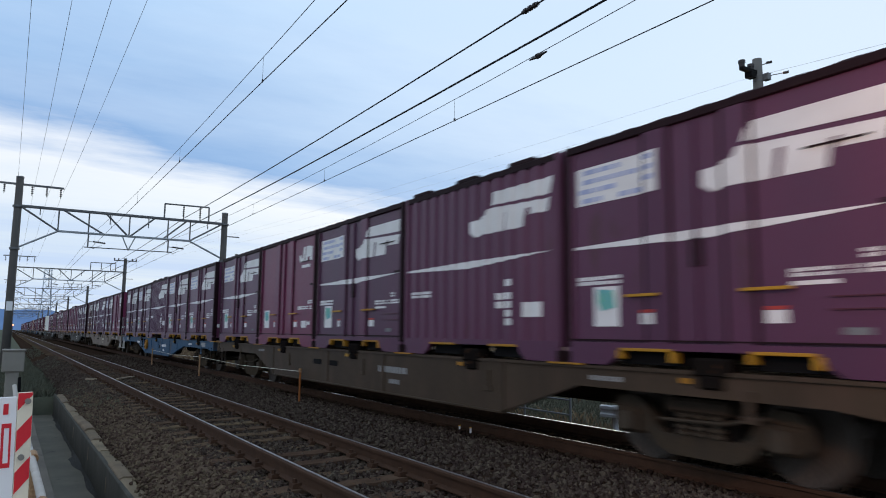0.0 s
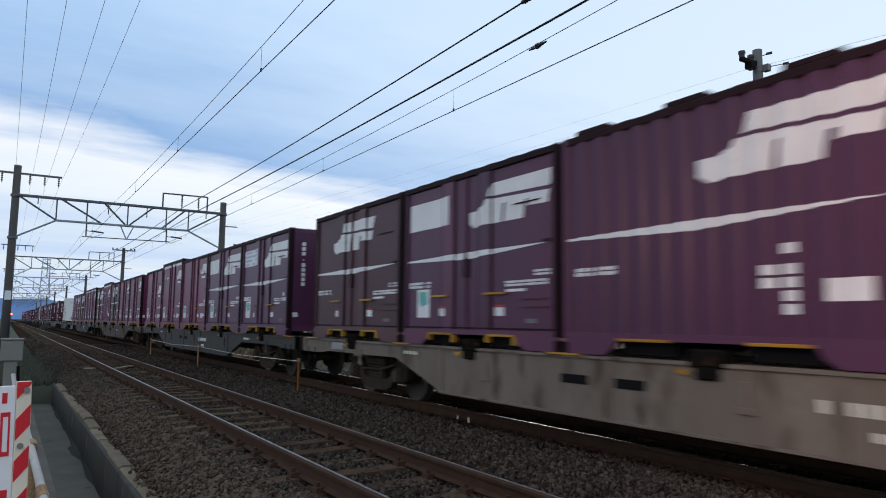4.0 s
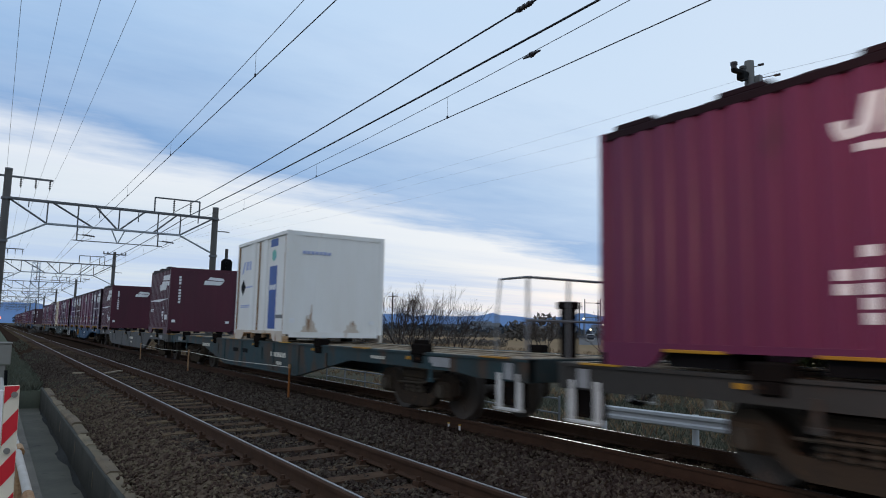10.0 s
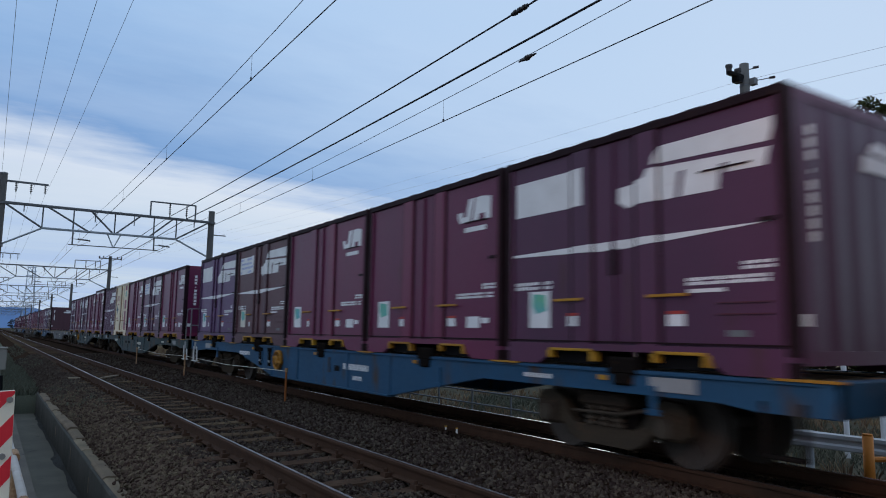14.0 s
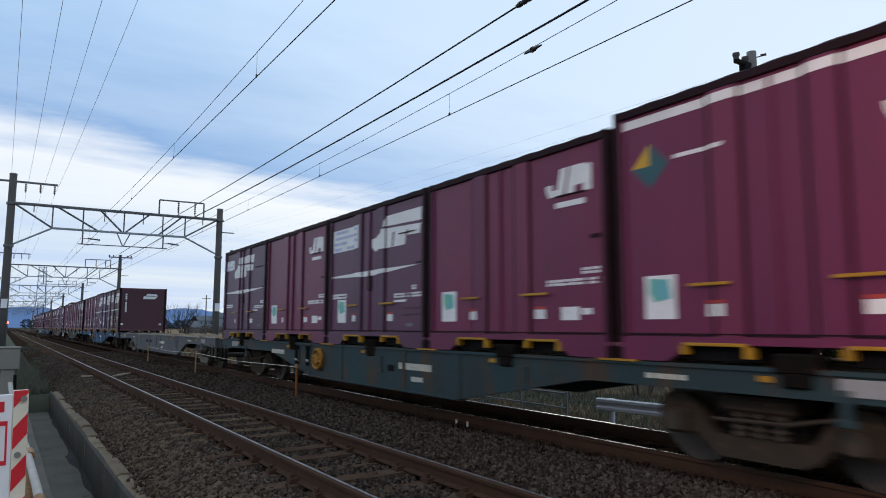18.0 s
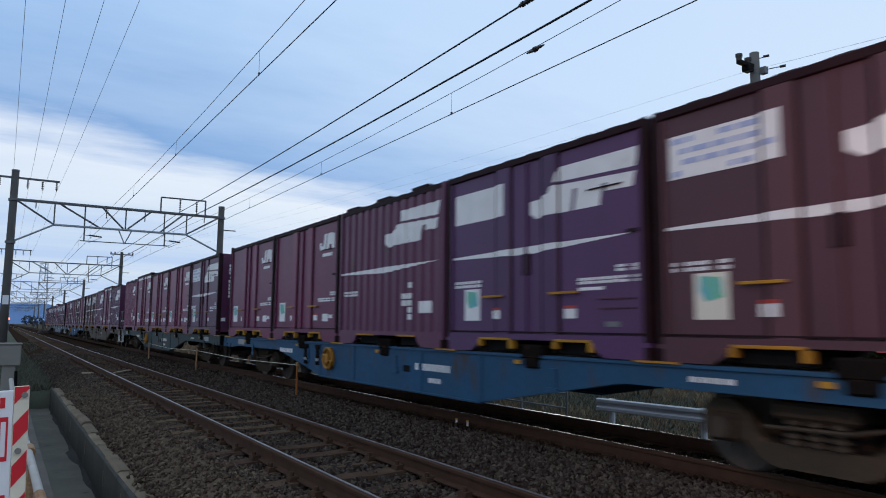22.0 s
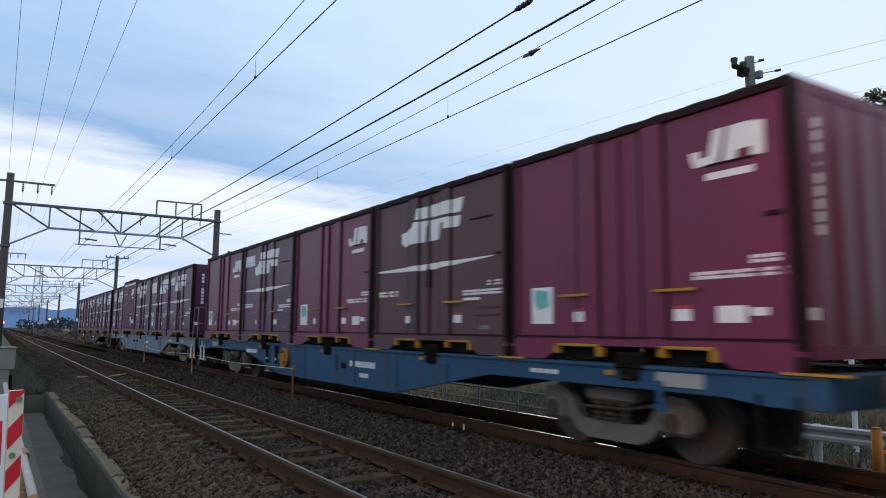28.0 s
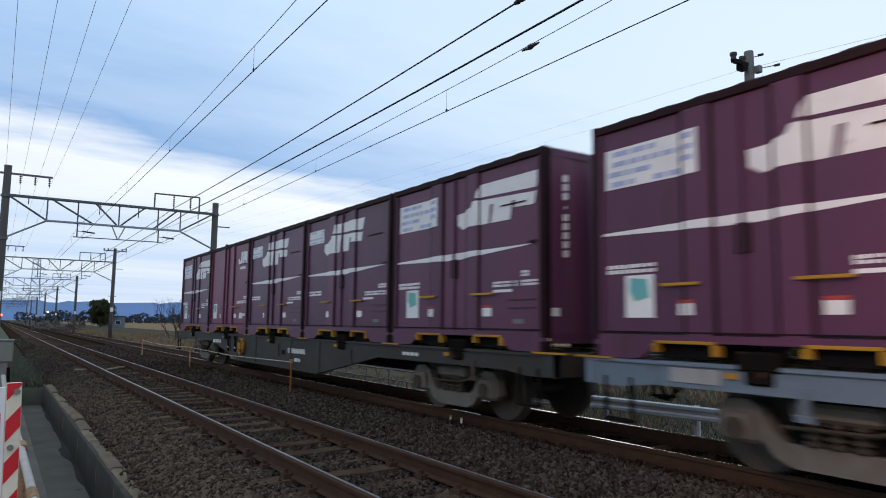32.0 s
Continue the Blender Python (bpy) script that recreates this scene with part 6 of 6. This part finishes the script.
def unseen_lamp():
    """Added, unseen lamp on this side of the crossing; it warms what passes."""
    s = thing("street_lamp", "added grey steel lamp post with a lit warm lamp, unseen", "street lamp", m=pose(1.30, 0.45, -0.46))
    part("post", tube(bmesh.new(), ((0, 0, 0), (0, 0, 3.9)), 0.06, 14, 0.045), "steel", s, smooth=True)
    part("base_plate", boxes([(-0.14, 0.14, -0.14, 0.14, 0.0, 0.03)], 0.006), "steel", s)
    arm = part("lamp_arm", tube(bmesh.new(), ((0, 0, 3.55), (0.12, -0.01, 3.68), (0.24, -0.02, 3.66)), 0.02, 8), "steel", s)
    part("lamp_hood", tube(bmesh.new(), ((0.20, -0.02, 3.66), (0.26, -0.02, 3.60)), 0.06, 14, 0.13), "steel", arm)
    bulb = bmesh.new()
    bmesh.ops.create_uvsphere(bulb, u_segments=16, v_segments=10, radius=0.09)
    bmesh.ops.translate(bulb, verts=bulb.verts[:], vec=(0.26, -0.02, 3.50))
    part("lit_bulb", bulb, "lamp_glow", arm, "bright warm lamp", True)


unseen_lamp()
# Warm area light on the train's near side; its lamp is assumed, out of view.
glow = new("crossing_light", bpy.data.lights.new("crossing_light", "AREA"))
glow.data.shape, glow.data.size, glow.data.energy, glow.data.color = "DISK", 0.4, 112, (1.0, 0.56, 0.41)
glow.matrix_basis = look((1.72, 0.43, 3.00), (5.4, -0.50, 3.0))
# Second light of the added lamp, for the things around it.
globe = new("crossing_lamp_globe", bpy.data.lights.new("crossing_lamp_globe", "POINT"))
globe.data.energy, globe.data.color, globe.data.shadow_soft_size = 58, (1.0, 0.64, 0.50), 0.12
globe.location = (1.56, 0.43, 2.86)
gr = thing("guard_rail", "white corrugated steel guard rail on posts beyond the track", "guard rail", m=pose(10.28, 10.45, 0, 0, 0, 6.9))
for k in range(4):
    y = -0.3 - 2.0 * k
    part("post", tube(bmesh.new(), ((0.13, y, -0.95), (0.13, y, -0.10)), 0.06, 12), "rail_white", gr)
part("beam", extrude(bmesh.new(), [(0.05, -0.35), (0.01, -0.33), (0.01, -0.28), (0.04, -0.25), (0.04, -0.20), (0.01, -0.17), (0.01, -0.12), (0.05, -0.10), (0.07, -0.10), (0.07, -0.35)], 1, -7.4, 0.0), "rail_white", gr)
for x, y in ((9.75, 4.75), (10.1, 4.2), (10.6, 4.35)):
    op = thing("bollard", "orange steel bollard at the crossing", "bollard", group="crossing bollards", m=pose(x, y, -0.85))
    part("tube", tube(bmesh.new(), ((0, 0, 0), (0, 0, 0.92)), 0.065, 14), "orange", op, smooth=True)
    part("cap", disc(bmesh.new(), (0, 0, 0.93), 2, 0.06, 0.03, 14), "orange", op)
    part("cross_bar", tube(bmesh.new(), ((0, 0, 0.62), (0.5, -0.25, 0.62)), 0.035, 10), "orange", op)
road_rail = thing("road_guard_rail", "long pale guard rail along a road across the field", "guard rail")
for k in range(16):
    a = radians(19.5 + 1.25 * k)
    part("post", boxes([(-0.12, 0.12, -0.12, 0.12, 0.0, 1.1)]), "rail_white", road_rail).location = (300 * math.sin(a), 300 * math.cos(a), -0.97)
bm = bmesh.new()
tube(bm, [(299.7 * math.sin(radians(19.5 + 1.25 * k)), 299.7 * math.cos(radians(19.5 + 1.25 * k)), 0.05) for k in range(16)], 0.22, 6)
part("beam", bm, "rail_white", road_rail)
fence = thing("pipe_fence", "low grey pipe fence behind the far track", "fence")
for k in range(9):
    part("post", tube(bmesh.new(), ((10.0, 11.0 + 1.5 * k, -0.9), (10.0, 11.0 + 1.5 * k, 0.0)), 0.025, 8), "steel", fence)
for z in (-0.05, -0.35):
    part("rail_pipe", tube(bmesh.new(), ((10.0, 11.0, z), (10.0, 23.0, z)), 0.02, 8), "steel", fence)


def signal_post():
    s = thing("railway_signal", "dark colour-light signal on a steel post with a ladder", "signal", m=pose(12.0, 44.0, -0.85))
    part("post", tube(bmesh.new(), ((0, 0, 0), (0, 0, 7.0)), 0.10, 12), "mast", s)
    head = part("signal_head", extrude(bmesh.new(), [(-0.34, 5.65), (-0.2, 5.5), (0.2, 5.5), (0.34, 5.65), (0.34, 6.2), (0.2, 6.35), (-0.2, 6.35), (-0.34, 6.2)], 1, -0.18, -0.12), "black", s, "black signal backboard")
    for z in (5.75, 6.1):
        part("hood", tube(bmesh.new(), ((0, -0.18, z), (0, -0.42, z)), 0.12, 12), "black", head)
    for x in (-0.15, 0.15):
        part("ladder_rail", tube(bmesh.new(), ((x + 0.35, 0.1, 0), (x + 0.35, 0.1, 5.2)), 0.018, 6), "steel", s)
    for k in range(14):
        part("rung", tube(bmesh.new(), ((0.2, 0.1, 0.4 + 0.35 * k), (0.5, 0.1, 0.4 + 0.35 * k)), 0.012, 5), "steel", s)


signal_post()


# ---- far away ----
def house(x, y, w, d, h, rz, wall, label, flat=False):
    hs = thing("house", label, "house", group="far houses", m=pose(x, y, -0.95, 0, 0, rz))
    part("wall", boxes([(-w / 2, w / 2, -d / 2, d / 2, 0, h)]), wall, hs)
    if flat:
        part("roof", boxes([(-w / 2 - 0.3, w / 2 + 0.3, -d / 2 - 0.3, d / 2 + 0.3, h, h + 0.35)]), "tile_roof", hs)
    else:
        part("roof", extrude(bmesh.new(), [(-d / 2 - 0.6, h - 0.1), (0, h + d * 0.28), (d / 2 + 0.6, h - 0.1), (d / 2 + 0.6, h + 0.08), (0, h + d * 0.28 + 0.2), (-d / 2 - 0.6, h + 0.08)], 0, -w / 2 - 0.5, w / 2 + 0.5), "tile_roof", hs)
    n = max(1, int(w / 3))
    for k in range(n):
        xx = -w / 2 + (k + 0.5) * w / n
        for z in ([1.0] if h < 4 else [1.0, 3.8]):
            win = part("window", boxes([(xx - 0.75, xx + 0.75, -d / 2 - 0.06, -d / 2 + 0.02, z, z + 1.2)]), "sign_white", hs)
            part("pane", boxes([(xx - 0.68, xx + 0.68, -d / 2 - 0.075, -d / 2 - 0.061, z + 0.08, z + 1.12)]), "glass", win)


g = random.Random(31)
evergreen(27.5, 239, 8.0, 3.0, 23, 9000, 4.0)
house(31.5, 248, 8, 6, 3.4, -5, "wall_pale", "small pale single-storey house with dark openings", True)
house(102.9, 104.0, 4.2, 3.4, 1.5, -40, "wall_grey", "small grey field shed with a flat roof", True)
for k in range(34):
    a = radians(g.uniform(13, 62))
    dist = g.uniform(380, 800)
    house(dist * math.sin(a), dist * math.cos(a), g.uniform(8, 26), g.uniform(7, 12), g.choice((3.2, 5.8, 6.2, 7.5)), -math.degrees(a) + g.uniform(-30, 30), g.choice(("wall_pale", "wall_grey", "wall_pale")),
          g.choice(("far two-storey house with a dark roof", "distant pale building with a grey roof")), g.random() < 0.4)


def far_wood(a0, a1, dist, h, seed, label, mat="far_wood"):
    """A distant belt of trees: ragged clumps of small leaf slips, one joined mesh."""
    gg = np.random.default_rng(seed)
    vs, fs = [], []
    a = a0
    while a < a1:
        r = dist * gg.uniform(0.94, 1.08)
        s = h * gg.uniform(0.35, 1.1)
        x, y = r * math.sin(radians(a)), r * math.cos(radians(a))
        n = 230
        q = gg.normal(0, 1, (n, 3))
        q *= (gg.uniform(0.3, 1.0, (n, 1)) ** 0.5) / np.linalg.norm(q, axis=1, keepdims=True)
        c = np.array((x, y, -1 + s * 0.52)) + q * s * (0.62, 0.62, 0.5)
        e, f = gg.normal(0, s * 0.05, (n, 3)), gg.normal(0, s * 0.05, (n, 3))
        vs.append(np.stack((c - e, c + f, c + e, c - f), 1).reshape(-1, 3))
        a += math.degrees(s * 0.5 / r)
    vs = np.concatenate(vs)
    me_ = bpy.data.meshes.new("far_wood")
    me_.from_pydata(vs.tolist(), [], np.arange(len(vs)).reshape(-1, 4).tolist())
    me_.materials.append(M[mat])
    tagged(new("far_wood", me_), label, "trees", kind="stuff")


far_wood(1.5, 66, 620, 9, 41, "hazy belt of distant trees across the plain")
far_wood(12, 46, 260, 3.0, 43, "brown hedge and low trees beyond the field", "scrub")
far_wood(2.6, 5.4, 120, 3.0, 44, "brown scrub and low trees beside the line", "scrub")
far_wood(38.3, 41.8, 170, 6.4, 46, "brown leafless copse on the field", "scrub")
far_wood(20.0, 38.0, 110, 1.5, 47, "low brown scrub on the field", "scrub")
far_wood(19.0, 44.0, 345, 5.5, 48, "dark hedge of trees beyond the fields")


def hill_ridge(dist, base, seed, a0, a1, label, rise=0.0):
    vs, fs = [], []
    n = 160
    for i in range(n + 1):
        a = radians(a0 + (a1 - a0) * i / n)
        h = base * (0.58 + 0.14 * noise.noise(Vector((i * 0.03, seed, 0))) + 0.12 * noise.noise(Vector((i * 0.17, seed, 3))) + 0.08 * noise.noise(Vector((i * 0.6, seed, 7))))
        h += rise * math.exp(-((math.degrees(a) - 20.9) / 2.1) ** 2)
        x, y = math.sin(a), math.cos(a)
        vs += [(x * dist, y * dist, -1.5), (x * (dist + 250), y * (dist + 250), max(h, 5)), (x * (dist + 700), y * (dist + 700), -1.5)]
    for i in range(n):
        k = i * 3
        fs += [(k, k + 3, k + 4, k + 1), (k + 1, k + 4, k + 5, k + 2)]
    me_ = bpy.data.meshes.new("hills")
    me_.from_pydata(vs, [], fs)
    me_.materials.append(M["hill"])
    tagged(new("hills", me_), label, "hills", kind="structure")


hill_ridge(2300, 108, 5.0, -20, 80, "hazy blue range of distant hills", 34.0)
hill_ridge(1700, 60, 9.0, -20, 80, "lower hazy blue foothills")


def pylon(x, y, h):
    p = thing("lattice_tower", "tall hazy lattice tower far along the line", "tower", m=pose(x, y, -1))
    for sx in (-1, 1):
        for sy in (-1, 1):
            part("leg", bar((sx * h * 0.085, sy * h * 0.085, 0), (sx * 2.4, sy * 2.4, h), 0.22, 5), "haze_steel", p)
    for k in range(9):
        z0, z1 = h * k / 9, h * (k + 1) / 9
        w0, w1 = h * 0.085 * (1 - k / 9) + 2.4 * k / 9, h * 0.085 * (1 - (k + 1) / 9) + 2.4 * (k + 1) / 9
        for s in (-1, 1):
            part("brace", bar((-w0 * s, -w0, z0), (w1 * s, -w1, z1), 0.16, 4), "haze_steel", p)
    for z, l in ((0.86, 3.6), (0.93, 3.4), (0.995, 3.2)):
        part("arm", bar((-l, 0, h * z), (l, 0, h * z), 0.3, 5), "haze_steel", p)


pylon(25, 640, 50)
for x, y, h in ((106.7, 111.0, 9), (124.5, 123.0, 10.5), (60, 110, 9), (36, 150, 9), (24, 190, 9)):
    u = thing("far_pole", "thin distant utility pole beyond the field", "pole", group="far poles", m=pose(x, y, -1))
    part("shaft", tube(bmesh.new(), ((0, 0, 0), (0, 0, h)), 0.16, 8, 0.1), "mast", u)
    part("cross_arm", boxes([(-0.9, 0.9, -0.05, 0.05, h - 0.8, h - 0.68)]), "mast", u)
hf = thing("steel_gantry", "two thin distant poles joined by cross bars", "gantry")
for s in (0, 1):
    part("pole", bar((143.1 + 3.8 * s, 146.6 - 2.4 * s, -1), (143.1 + 3.8 * s, 146.6 - 2.4 * s, 11.3), 0.16, 8), "steel", hf)
for z in (10.2, 6.0):
    part("cross_bar", bar((143.1, 146.6, z), (146.9, 144.2, z), 0.12, 6), "steel", hf)
for x, y, z, key, lab in ((1.2, 205, 3.3, "red_glow", "lit red railway signal far along the line"), (12.5, 230, 4.5, "far_glow", "lit lamp far along the line"), (135.6, 139.5, 6.4, "far_glow", "lit lamp beyond the field"), (139.9, 136.5, 4.9, "far_glow", "lit lamp beyond the field"), (137.2, 138.5, 3.5, "far_glow", "lit lamp beyond the field"), (42, 86, 3.0, "far_glow", "small warm light beyond the field")):
    fl = thing("far_light", lab, "light", group="far lights", m=pose(x, y, -1))
    part("pole", tube(bmesh.new(), ((0, 0, 0), (0, 0, z)), 0.06, 6), "mast", fl)
    bm = bmesh.new()
    bmesh.ops.create_icosphere(bm, subdivisions=2, radius=0.12 if y < 100 else 0.24, matrix=Matrix.Translation((0, -0.1, z)))
    part("glowing_head", bm, key, fl)


# ---- what moves ----
def motions():
    rows = [0, 1, 2, 4, 6, 8, 10, 12, 14, 16, 18, 20, 22, 24, 26, 28, 30, 31, 32]
    for w, s0 in wagons:
        walk(w, [(t, pose(XF, s0 - train_run(t), 0)) for t in rows])
    for c, s0 in loads:
        walk(c, [(t, pose(XF, s0 - train_run(t), FLOOR)) for t in rows])
    spin = [(f / FPS, math.degrees(train_run(f / FPS) / WHEEL_R)) for f in range(0, 32 * FPS + 1)]
    for w, s0 in wagons:
        for o in w.children:
            if o.name.startswith("wheelset"):
                y = o.location.y
                walk(o, [(t, pose(0, y, WHEEL_R, a)) for t, a in spin])


motions()
